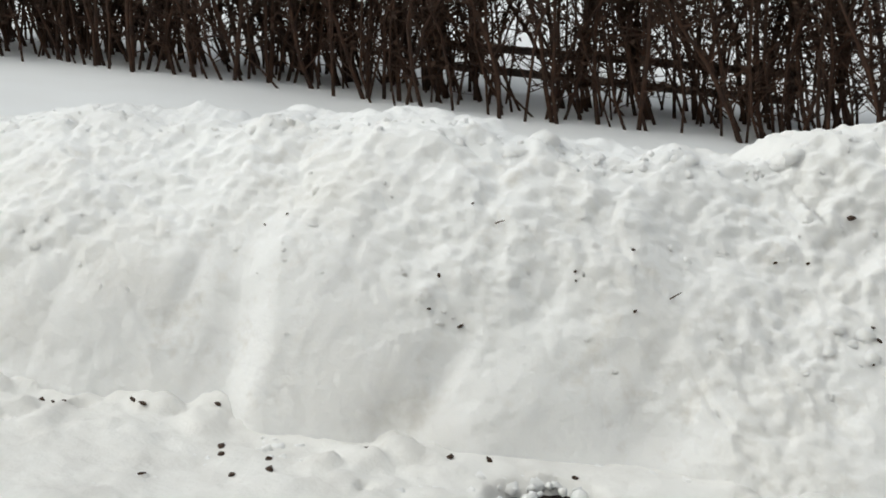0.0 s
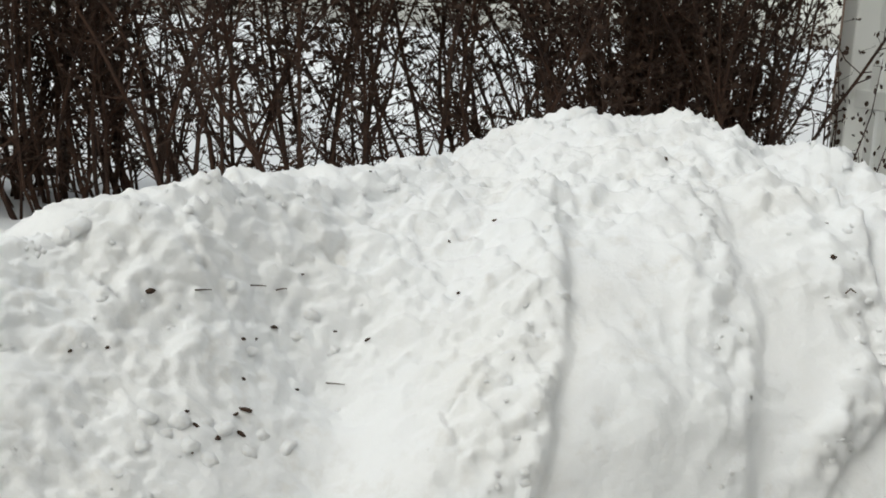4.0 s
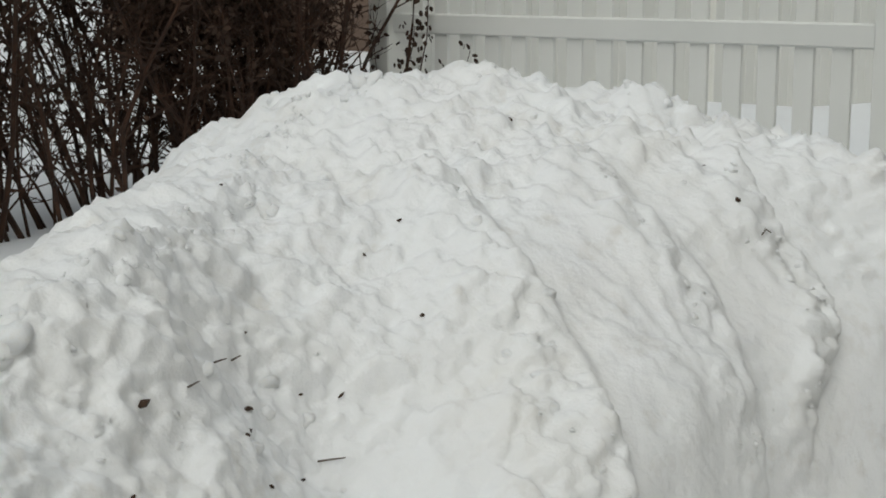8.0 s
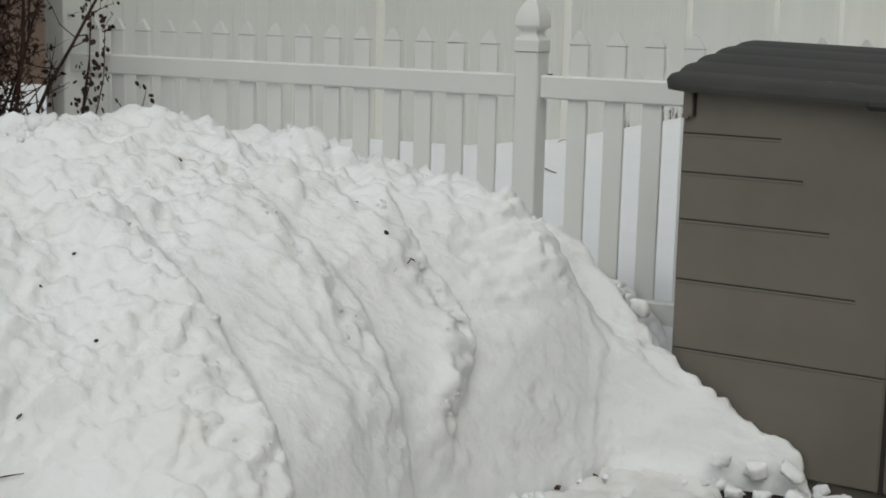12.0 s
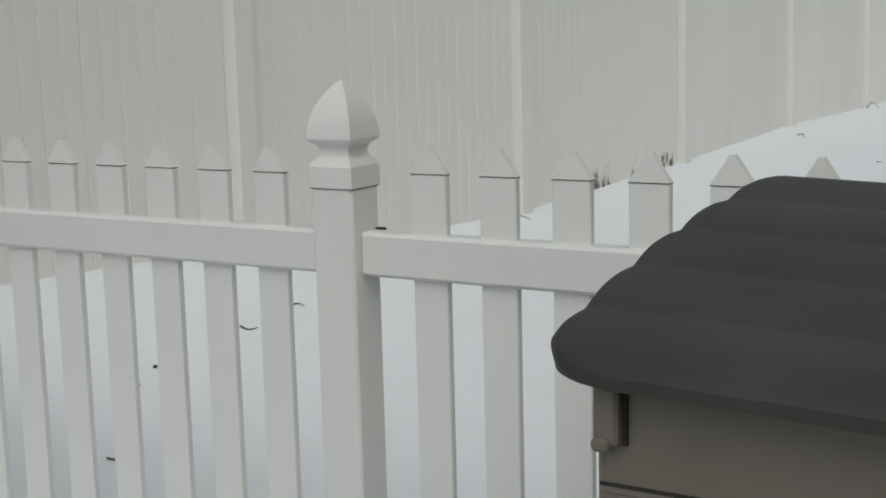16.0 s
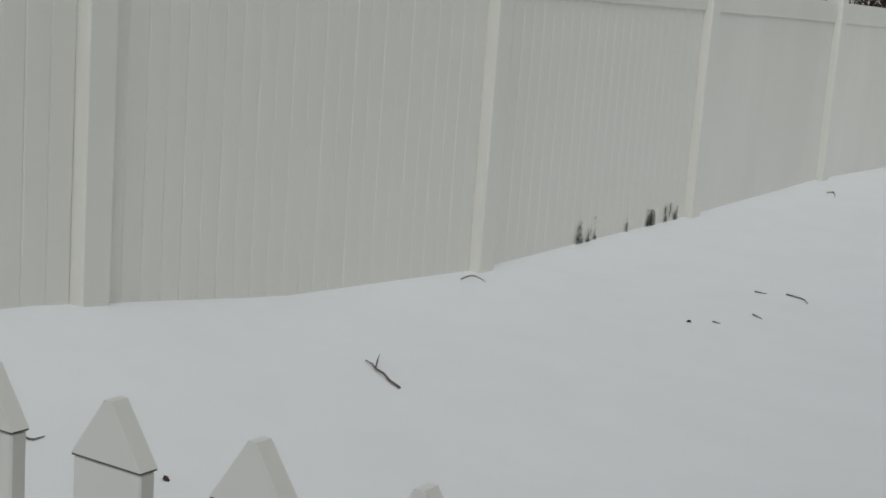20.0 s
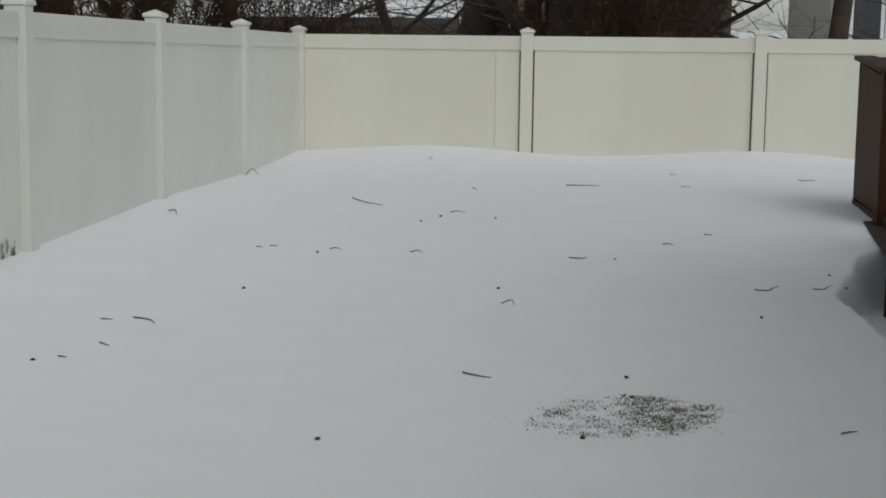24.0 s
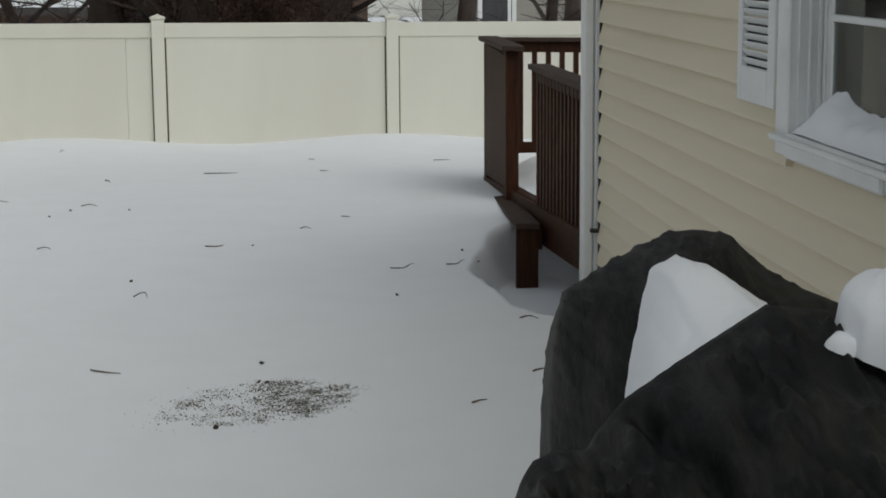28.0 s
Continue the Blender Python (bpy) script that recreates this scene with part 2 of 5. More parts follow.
gx = spread([-1.6 + 0.1 * i for i in range(100)] + [4.35 + 0.025 * i for i in range(44)], [-600, -300, -150, -80, -40, -25, -15, -10, -7, -5, -4, -3, -2.3, 8.6, 9, 9.8, 11, 15, 25, 50, 100, 300, 600])
gy = spread([-10 + 0.1 * i for i in range(77)] + [-2.295, -2.285] + [-2.2 + 0.1 * i for i in range(150)] + [3.025 + 0.05 * i for i in range(75)], [-600, -300, -100, -50, -30, -24, -18, -14, -12, 13.5, 15, 18, 22, 30, 50, 100, 300, 600])
tagged(grid_sheet("ground", gx, gy, ground_level, M_SNOW), "smooth wind-packed snow over the lawn and yard", "snow", kind="structure")

bm = bmesh.new()
box(bm, 2.3, 9.4, -26, -2.36, -0.2, 0.0)
tagged(part("driveway", bm, M_ASPHALT), "black wet asphalt driveway, mostly under snow", "driveway", kind="structure")

# ---- the ploughed snow bank along the driveway ----
# crest line in plan and height, and the line of its foot
RIDGE_Y = [-11, -6.36, -5.76, -5.35, -4.9, -4.6, -4.3, -4.0, -3.7, -3.4, -3.17, -2.3]
RIDGE_X = [2.62, 2.6, 2.38, 2.2, 1.9, 1.67, 1.63, 1.84, 2.15, 2.40, 2.53, 2.45]
CREST_Y = [-11, -8.3, -7.94, -7.76, -7.5, -7.24, -7.13, -6.95, -6.78, -6.55, -6.45, -6.37, -6.14, -6.03, -5.91, -5.77, -5.53, -5.4, -5.24, -5.1, -4.64, -4.57, -4.44, -4.34, -4.25, -4.15, -4.0, -3.92, -3.82, -3.72, -3.61, -3.53, -3.45, -3.36, -3.25, -3.1, -3.0, -2.8, -2.5, -2.3]
CREST_Z = [0.50, 0.56, 0.60, 0.64, 0.66, 0.655, 0.71, 0.705, 0.73, 0.725, 0.685, 0.71, 0.68, 0.715, 0.69, 0.75, 0.80, 0.832, 0.846, 0.847, 0.866, 0.92, 0.972, 1.002, 1.038, 1.025, 1.05, 1.03, 0.955, 0.99, 0.955, 0.895, 0.875, 0.825, 0.785, 0.765, 0.65, 0.52, 0.42, 0.40]
TOE_Y = [-11, -8.0, -7.38, -7.0, -6.89, -6.39, -6.15, -5.89, -5.6, -5.43, -5.1, -4.83, -4.48, -4.14, -3.92, -3.6, -3.4, -3.33, -3.27, -3.2, -3.14, -2.3]
TOE_X = [3.15, 3.2, 3.22, 3.14, 3.23, 3.18, 3.12, 3.06, 3.1, 3.08, 2.98, 2.94, 2.95, 2.88, 2.89, 2.99, 3.03, 3.12, 3.38, 3.74, 3.14, 3.12]
# cross-sections from crest (0) to foot (1): cut face, slumped hollow, swept dome, upright block, spill at the end
SPAN = [0, 0.2, 0.4, 0.55, 0.7, 0.82, 0.91, 0.97, 1.0]
CUT = np.array([1, 0.94, 0.84, 0.74, 0.62, 0.48, 0.33, 0.17, 0])
HOLLOW = np.array([1, 0.72, 0.45, 0.31, 0.20, 0.12, 0.065, 0.025, 0])
DOME = np.array([1, 0.93, 0.855, 0.775, 0.65, 0.53, 0.42, 0.28, 0])
BLOCK = np.array([1, 1.0, 1.01, 1.01, 0.92, 0.78, 0.60, 0.36, 0])
SPILL = np.array([1, 0.96, 0.70, 0.47, 0.31, 0.22, 0.16, 0.08, 0])
SHAPES = [(-11, CUT), (-6.1, CUT), (-5.35, HOLLOW), (-5.15, HOLLOW), (-4.75, DOME), (-3.62, DOME), (-3.44, BLOCK), (-3.36, BLOCK), (-3.29, SPILL), (-2.0, SPILL)]
FINE = np.linspace(0, 1, 121)
STATION = np.arange(-11.4, -1.9, 0.02)


def eased(values, width):
    # rounds off the corners of a line drawn over the stations
    k = np.exp(-0.5 * (np.arange(-30, 31) * 0.02 / width) ** 2)
    return np.convolve(np.pad(values, 30, mode="edge"), k / k.sum(), "valid")


RIDGE = eased(np.interp(STATION, RIDGE_Y, RIDGE_X), 0.08)
CREST = eased(np.interp(STATION, CREST_Y, CREST_Z), 0.016)
TOE = eased(np.interp(STATION, TOE_Y, TOE_X), 0.02)
SECTION = [eased(np.interp(STATION, [r[0] for r in SHAPES], [r[1][i] for r in SHAPES]), 0.06 if i else 0.02) for i in range(9)]


@functools.lru_cache(None)
def bank_profile(y):
    # front of the bank at one station: x and z from crest to foot, with its length along the slope
    hc, toe, top = (float(np.interp(y, STATION, a)) for a in (CREST, TOE, RIDGE))
    z = np.interp(FINE, SPAN, [np.interp(y, STATION, a) for a in SECTION])
    z = np.convolve(np.concatenate((np.full(5, z[0]), z, -0.03 * np.arange(1, 6))), np.ones(11) / 11, "valid") * hc
    x = top + (toe - top) * FINE
    s = np.concatenate(([0], np.cumsum(np.hypot(np.diff(x), np.diff(z)))))
    return x, z, s


def pile_base(x, y):
    px, pz, _ = bank_profile(round(y, 4))
    if x >= px[0]:
        return float(np.interp(x, px, pz)) if x < px[-1] else -0.1
    dx = px[0] - x
    return 0.20 + (pz[0] - 0.20) * (1 - sstep(0.0, 1.0, (dx - 0.18) / 0.95))


# scrape marks of the plough: y along each mark, by height
MARK_Z = [0.0, 0.1, 0.2, 0.3, 0.4, 0.5, 0.6, 0.7, 0.85, 1.0]
MARK_1 = [-4.73, -4.73, -4.72, -4.70, -4.665, -4.61, -4.565, -4.53, -4.48, -4.43]
MARK_2 = [-4.20, -4.195, -4.19, -4.18, -4.165, -4.145, -4.13, -4.12, -4.08, -4.03]
MARK_3 = [-4.08, -4.06, -4.01, -3.94, -3.86, -3.80, -3.785, -3.785, -3.77, -3.76]
MARK_4 = [-3.50, -3.47, -3.43, -3.41, -3.39, -3.38, -3.37, -3.36, -3.35, -3.35]


def mark(y, z, curve):
    return y - interp(z, MARK_Z, curve)


def dome(x, y, z, size):
    # rounded lumps that meet in sharp creases
    d = noise.voronoi(Vector((x / size, y / size, z / size)))[0][0]
    return max(0.0, 1 - (d / 0.66) ** 2)


# slumped hollows on the older stretch: y, height, half width, half height, tilt, depth
HOLLOWS = [(-7.12, 0.36, 0.05, 0.10, 0.15, 0.014), (-6.42, 0.22, 0.08, 0.15, -0.55, 0.030), (-6.22, 0.40, 0.12, 0.07, -0.3, 0.022), (-6.55, 0.07, 0.07, 0.09, 0.2, 0.02), (-5.96, 0.12, 0.10, 0.07, -0.4, 0.02), (-7.45, 0.30, 0.05, 0.12, 0.1, 0.008), (-5.05, 0.33, 0.14, 0.05, -0.3, 0.018), (-5.62, 0.36, 0.10, 0.06, -0.5, 0.02)]


def bank_relief(x, y, z, h):
    # height of the surface over its smooth section
    wob = 0.034 * fbm(y * 2.5, z * 3.0, 3, 3) + 0.014 * fbm(y * 9, z * 9, 13, 3)
    m1, m2, m3, m4 = (mark(y + wob, z, c) for c in (MARK_1, MARK_2, MARK_3, MARK_4))
    face = sstep(1.0, 0.86, h)
    swept = sstep(-0.10, 0.02, m1)
    # first mark: the rough mass ends in a ledge, the blade's track lies behind it
    step = 0.018 * sstep(-0.20, -0.03, m1) * (1 - sstep(-0.018, 0.022, m1)) - 0.013 * sstep(-0.018, 0.022, m1) * (1 - sstep(0.03, 0.28, m1))
    rough = 1 - 0.90 * sstep(-0.05, 0.015, m1)
    # second mark: a crumbly windrow
    ridge = sstep(-0.21, -0.11, m2) * (1 - sstep(-0.03, 0.03, m2)) * swept
    step += swept * (0.017 * ridge - 0.010 * sstep(-0.01, 0.03, m2) * (1 - sstep(0.05, 0.20, m2)))
    rough = max(rough, 0.60 * ridge * (0.4 + 0.6 * sstep(0.1, 0.5, h)))
    # third mark: a broken overhang with a clean wall beyond
    right = sstep(0.0, 0.10, m2)
    low = sstep(0.12, 0.38, z)
    ridge = sstep(-0.22, -0.05, m3) * (1 - sstep(-0.006, 0.014, m3)) * right
    step += low * right * (0.026 * ridge - 0.014 * sstep(-0.006, 0.014, m3) * (1 - sstep(0.02, 0.14, m3)))
    rough = max(rough, 0.80 * sstep(-0.17, -0.08, m3) * (1 - sstep(-0.002, 0.012, m3)) * low * right)
    step += 0.009 * math.exp(-(m4 / 0.013) ** 2) * sstep(0.62, 0.5, z)
    rough = max(rough, 0.5 * sstep(0.10, 0.25, m4))
    rough = max(rough, sstep(0.66, 0.92, h + 0.20 * fbm(x * 3, y * 3, 2.0, 2)), 0.12 + 0.16 * sstep(-0.2, 0.3, fbm(x * 4, y * 4, z * 4, 2)))
    # the block at the end is broken and lumpy towards its top
    rough = max(rough, 0.60 * sstep(-3.80, -3.66, y) * sstep(0.45, 0.70, z + 0.20 * fbm(y * 5, z * 5, 6.0, 2)))
    old = sstep(-5.6, -6.1, y)
    calm = old * (0.32 + 0.68 * sstep(0.42, 0.75, h + 0.30 * fbm(x * 1.5, y * 1.5, 9.0, 2))) + (1 - old) * (0.35 + 0.65 * sstep(0.10, 0.34, z + 0.22 * fbm(x * 1.7, y * 1.7, 4.0, 2)))
    rough *= (calm + (1 - calm) * swept) * (1 - 0.30 * old)
    patch = sstep(-0.10, 0.45, fbm(x * 2.7, y * 2.7, z * 2.7 + 14, 3))
    qx, qy = x + 0.04 * fbm(x * 7, y * 7, 1, 3), y + 0.04 * fbm(x * 7, y * 7, 8, 3)
    w = 0.030 * fbm(x * 1.6, y * 1.6, z * 1.6, 3) * (1 - 0.5 * swept)
    fresh = 1 + 0.45 * sstep(-5.1, -4.6, y)
    w += fresh * rough * (0.042 * fbm(x * 3.6, y * 3.6, z * 3.6 + 5, 5) + 0.016 * fbm(x * 22, y * 22, z * 22, 4) + 0.006 * fbm(x * 48, y * 48, z * 48, 2) - 0.010)
    w += fresh * rough * (0.10 + 0.90 * patch) * (0.024 * dome(qx, qy, z, 0.15) + 0.010 * dome(qx, qy, z + 3, 0.07) * sstep(-0.1, 0.3, fbm(x * 5, y * 5, z * 5 + 3, 2)) + 0.004 * dome(qx, qy, z + 7, 0.036))
    # torn creases where slabs have slid
    tear = max(0.0, 1 - abs(fbm(x * 2.6, y * 2.6 + z * 1.6, 21, 4)) * 8)
    w -= 0.024 * rough * tear * tear * (0.4 + 0.6 * patch)
    w += face * step * (0.30 + 0.70 * sstep(0.06, 0.30, h))
    w += face * (1 - rough) * (0.0022 * fbm(m1 * 22, z * 1.5, 2.0, 3) + 0.0035 * fbm(x * 14, y * 14, z * 9, 3))
    for y0, z0, ry, rz, tilt, depth in HOLLOWS:
        if abs(y - y0) < 0.45:
            v = z - z0 - tilt * (y - y0)
            a = (y - y0 - 0.25 * v) / ry
            w -= depth * math.exp(-a * a - (v / rz) ** 2) * (1.0 + 0.8 * sstep(0.3, -0.5, a))
    loose = sstep(2.95, 3.12, x) * sstep(-3.5, -3.35, y)
    w += loose * (0.022 * dome(qx, qy, z, 0.10) + 0.016 * dome(qx, qy, z + 2, 0.05) - 0.008)
    return w * sstep(-0.06, 0.09, z)


def bank_point(y, s):
    # s: 0 at the crest, 1 at the foot, negative down the hidden back
    shift = 0.07 * fbm(y * 1.3, s * 2.2, 17, 2) * sstep(0.05, 0.4, s) * sstep(0.0, 0.25, 1 - s) * sstep(-3.5, -3.8, y)
    px, pz, ps = bank_profile(round(y + shift, 3))
    hc = pz[0]
    if s < 0:
        x = px[0] + s * 1.05
        z = pile_base(x, y)
        return Vector((x, y, z + bank_relief(x, y, z, z / hc)))
    d = s * ps[-1]
    x, z = float(np.interp(d, ps, px)), float(np.interp(d, ps, pz))
    xa, za = np.interp(d - 0.05, ps, px), np.interp(d - 0.05, ps, pz)
    xb, zb = np.interp(d + 0.05, ps, px), np.interp(d + 0.05, ps, pz)
    out = Vector((float(za - zb), 0, float(xb - xa))).normalized()
    out = out.lerp(Vector((0, 0, 1)), sstep(0.10, 0.0, s)).normalized()
    return Vector((x, y, z)) + out * bank_relief(x, y, z, z / hc)


def snow_bank():
    ss = [-1 + i / 24 for i in range(20)] + [-0.2 + 0.02 * i for i in range(10)] + [i / 150 for i in range(151)]
    ys = [-11 + 0.06 * i for i in range(44)] + [-8.4 + 0.0095 * i for i in range(643)]
    verts = []
    for y in ys:
        verts += [bank_point(y, s) for s in ss]
        verts[-1].z = min(verts[-1].z, -0.02)
    w = len(ss)
    faces = [(j * w + i, j * w + i + 1, (j + 1) * w + i + 1, (j + 1) * w + i) for j in range(len(ys) - 1) for i in range(w - 1)]
    return new("snow_bank", raw_mesh("snow_bank", verts, faces, M_PILE, True))


bank = tagged(snow_bank(), "tall ploughed bank of lumpy white snow beside the driveway", "snow bank")


def on_bank(y, z):
    lo, hi = 0.0, 0.995
    for _ in range(22):
        m = (lo + hi) / 2
        if bank_point(y, m).z > z:
            lo = m
        else:
            hi = m
    return bank_point(y, lo)


# separate clods lying along the crest and on the rough parts
def clod_mesh(seed):
    bm = bmesh.new()
    bmesh.ops.create_icosphere(bm, subdivisions=2, radius=1.0)
    for v in bm.verts:
        n = v.co.normalized()
        v.co = n * (0.82 + 0.34 * fbm(n.x * 1.3 + seed, n.y * 1.3, n.z * 1.3, 2) + 0.10 * fbm(n.x * 4, n.y * 4 + seed, n.z * 4, 2))
        v.co.z *= 0.85
    return mesh_of("snow_lump", bm, M_PILE, True)


CLODS = [clod_mesh(3.7 * k) for k in range(6)]


def clod(y, s, size, r, sunk=0.35):
    p = bank_point(y, s)
    ob = part("snow_lump", CLODS[r.randrange(6)], None, bank)
    ob.matrix_basis = pose(p.x - 0.3 * size, p.y, p.z - sunk * size, r.uniform(-30, 30), r.uniform(-30, 30), r.uniform(0, 360)) @ Matrix.Diagonal((size * r.uniform(0.8, 1.25), size * r.uniform(0.8, 1.25), size * r.uniform(0.65, 0.95), 1))


rng = random.Random(31)
for y, size in ((-7.14, 0.05), (-6.95, 0.045), (-6.79, 0.05), (-6.55, 0.06), (-6.37, 0.065), (-6.33, 0.05), (-6.22, 0.04), (-6.03, 0.055), (-5.99, 0.04), (-5.78, 0.065), (-5.72, 0.055), (-5.62, 0.045), (-5.40, 0.045), (-4.56, 0.05), (-4.27, 0.05), (-4.20, 0.045), (-3.70, 0.045), (-3.66, 0.04), (-3.17, 0.05), (-3.13, 0.045)):
    clod(y, rng.uniform(-0.01, 0.03), 0.8 * size, rng)
for k in range(110):
    clod(rng.uniform(-8.1, -3.1), rng.gauss(0.02, 0.035), min(0.04, 0.010 + abs(rng.gauss(0, 0.012))), rng)
for k in range(56):                             # behind the crest of the last stretch
    clod(rng.uniform(-4.5, -3.05) if k < 30 else rng.uniform(-3.55, -3.05), rng.uniform(-0.34, -0.02), rng.uniform(0.016, 0.052), rng, 0.3)
# a broken-up nest of clods low in the slumped hollow, and more scattered over the rough face
for y, z, size in ((-5.56, 0.355, 0.036), (-5.52, 0.32, 0.034), (-5.485, 0.355, 0.038), (-5.435, 0.36, 0.036), (-5.47, 0.305, 0.034), (-5.39, 0.345, 0.036), (-5.335, 0.30, 0.034), (-5.30, 0.315, 0.030), (-5.24, 0.28, 0.032), (-5.42, 0.285, 0.03), (-5.57, 0.31, 0.024), (-5.19, 0.44, 0.03), (-5.1, 0.42, 0.026), (-5.15, 0.5, 0.03), (-5.32, 0.46, 0.028)):
    q = on_bank(y, z)
    px, pz, ps = bank_profile(round(y, 4))
    clod(y, float(np.interp(q.x, px, ps)) / ps[-1], size, rng, 0.25)
for k in range(150):
    y, s = rng.uniform(-7.6, -4.7), rng.uniform(0.10, 0.75)
    if fbm(y * 2, s * 3, 7, 2) > 0.0:
        clod(y, s, min(0.026, 0.006 + abs(rng.gauss(0, 0.008))), rng, 0.55)

# crumbs along the torn edges of the plough marks
for curve, width, count in ((MARK_1, 0.09, 60), (MARK_2, 0.06, 36), (MARK_3, 0.07, 44)):
    for k in range(count):
        z = rng.uniform(0.08 if curve is MARK_1 else 0.25, 0.95)
        y = interp(z, MARK_Z, curve) - abs(rng.gauss(0, width)) - 0.01
        px, pz, ps = bank_profile(round(y, 3))
        if z < 0.93 * pz[0]:
            clod(y, float(np.interp(-z, -pz, ps)) / ps[-1], min(0.028, 0.006 + abs(rng.gauss(0, 0.009))), rng, 0.5)


def drive_snow_level(x, y):
    edge = 3.42 + 0.05 * fbm(x * 1.5, y * 1.5, 2, 3) + 1.0 * sstep(-4.2, -6.2, y)
    z = 0.022 + 0.013 * sstep(-5.0, -6.0, y) - 0.10 * sstep(edge - 0.03, edge + 0.05, x + 0.04 * fbm(x * 12, y * 12, 5, 3))
    near = sstep(0.45, 0.0, x - interp(y, TOE_Y, TOE_X))
    z += 0.020 * fbm(x * 3, y * 3, 1, 4) + 0.006 * fbm(x * 19, y * 19, 2, 3)
    z += ((0.018 + 0.02 * sstep(-5.0, -6.0, y)) * dome(x, y, 0.3, 0.10) + 0.014 * dome(x, y, 0.6, 0.045)) * near * sstep(0.2, 0.7, 0.5 + fbm(x * 3, y * 3, 9, 2))
    toe = interp(y, TOE_Y, TOE_X)
    z -= 0.07 * math.exp(-((x - toe - 0.015) / 0.022) ** 2) * sstep(-0.15, 0.2, fbm(y * 4, 2.0, 1.0, 3)) * sstep(-4.4, -4.0, y) * sstep(-3.3, -3.4, y)
    hole = sstep(0.40, 0.60, fbm(x * 4.1, y * 4.1, 21.0, 3)) * sstep(2.95, 3.05, x)
    thin = sstep(0.05, 0.45, fbm(x * 30, y * 30, 31.0, 3)) * sstep(edge - 0.16, edge - 0.02, x) * sstep(-4.6, -4.2, y)
    return z - 0.07 * max(hole, 0.75 * thin) - 0.12 * sstep(-8.1, -8.45, y + 0.2 * fbm(x * 2, y * 2, 3, 3)) - 0.12 * sstep(4.5, 4.75, x + 0.2 * fbm(x * 2, y * 2, 6, 3))


xs = [2.75 + 0.015 * i for i in range(146)]
ys = [-8.6 + 0.015 * i for i in range(376)]
tagged(grid_sheet("trodden_snow", xs, ys, drive_snow_level, M_SLUSH), "thin trodden snow and slush on the driveway", "snow", kind="structure")

# ---- privacy fences ----
TALL_TOP = 1.84


def tall_fence(name, points, counts, mat, label, gaps=False):
    t = thing(name, (points[0][0], points[0][1], 0), label, "privacy fence")
    o = Vector((points[0][0], points[0][1], 0))
    for k, (p, q) in enumerate(zip(points, points[1:])):
        a, b = Vector((*p, 0)) - o, Vector((*q, 0)) - o
        d = b - a
        m = Matrix.Translation(a) @ Matrix.Rotation(math.atan2(d.y, d.x), 4, 'Z')
        n, c = d.length, counts[k]
        inner = n - 0.127 - (0.03 if gaps else 0.0)
        off = 0.0635 + (0.015 if gaps else 0.0)
        w = inner / c
        runs = [(off + i * w, w) for i in range(c)]
        if gaps and k == 0:
            # the corner panel butts its post and has a joint between two boards
            runs = [(0.0635, n * 0.865 - 0.0635), (n * 0.865, n * 0.135 - off)]
        made = {}
        for i, (x0, w) in enumerate(runs):
            if w not in made:
                bm = bmesh.new()
                g = 0.001 if gaps else 0.0002
                box(bm, g, w - g, -0.011, 0.011, 0.05, TALL_TOP - 0.145, 0.003 if gaps else 0.0045)
                made[w] = mesh_of("board", bm, mat)
            ob = part("board", made[w], None, t)
            ob.matrix_basis = m @ Matrix.Translation((x0, (0.004 if gaps else 0.0008) * (i % 2), 0))
        for nm, z0, z1 in (("top_rail", TALL_TOP - 0.15, TALL_TOP), ("bottom_rail", 0.03, 0.18)):
            ob = boxes(nm, [(0.0635, n - 0.0635, -0.026, 0.026, z0, z1)], mat, t, bevel=0.005)
            ob.matrix_basis = m
        if gaps:
            for x0 in (0.0635, n - 0.0635 - 0.016)[(1 if k == 0 else 0):]:
                ob = boxes("channel", [(x0, x0 + 0.016, -0.008, 0.012, 0.05, TALL_TOP - 0.15)], M_DARKGAP, t, "dark open slot beside the post")
                ob.matrix_basis = m
    bm = bmesh.new()
    box(bm, -0.0635, 0.0635, -0.0635, 0.0635, -0.1, TALL_TOP + 0.035, 0.006)
    shaft = mesh_of("post", bm, mat)
    bm = bmesh.new()
    z = TALL_TOP + 0.035
    box(bm, -0.076, 0.076, -0.076, 0.076, z, z + 0.028, 0.004)
    vs = [bm.verts.new(c) for c in ((-0.07, -0.07, z + 0.028), (0.07, -0.07, z + 0.028), (0.07, 0.07, z + 0.028), (-0.07, 0.07, z + 0.028), (0, 0, z + 0.06))]
    for i in range(4):
        bm.faces.new((vs[i], vs[(i + 1) % 4], vs[4]))
    cap = mesh_of("post_cap", bm, mat)
    for p in points[(1 if gaps else 0):]:
        ob = part("post", shaft, None, t)
        ob.location = Vector((*p, 0)) - o
        part("post_cap", cap, None, ob)
    return t


LEFT = [(-0.25, -2.29), (-0.13, 0.20), (0, 2.50), (0, 4.94), (0, 7.38), (0, 9.81), (0, 12.2)]
BACK = [(0, 12.2), (2.46, 12.2), (4.88, 12.2), (7.32, 12.2), (9.76, 12.2)]
tall_fence("side_fence", LEFT, (24, 24, 24, 1, 1, 1), M_VINYL_TALL, "tall white vinyl privacy fence along the side of the yard")
tall_fence("back_fence", BACK, (1, 1, 1, 1), M_VINYL_CREAM, "tall cream-white vinyl privacy fence across the back of the yard", True)

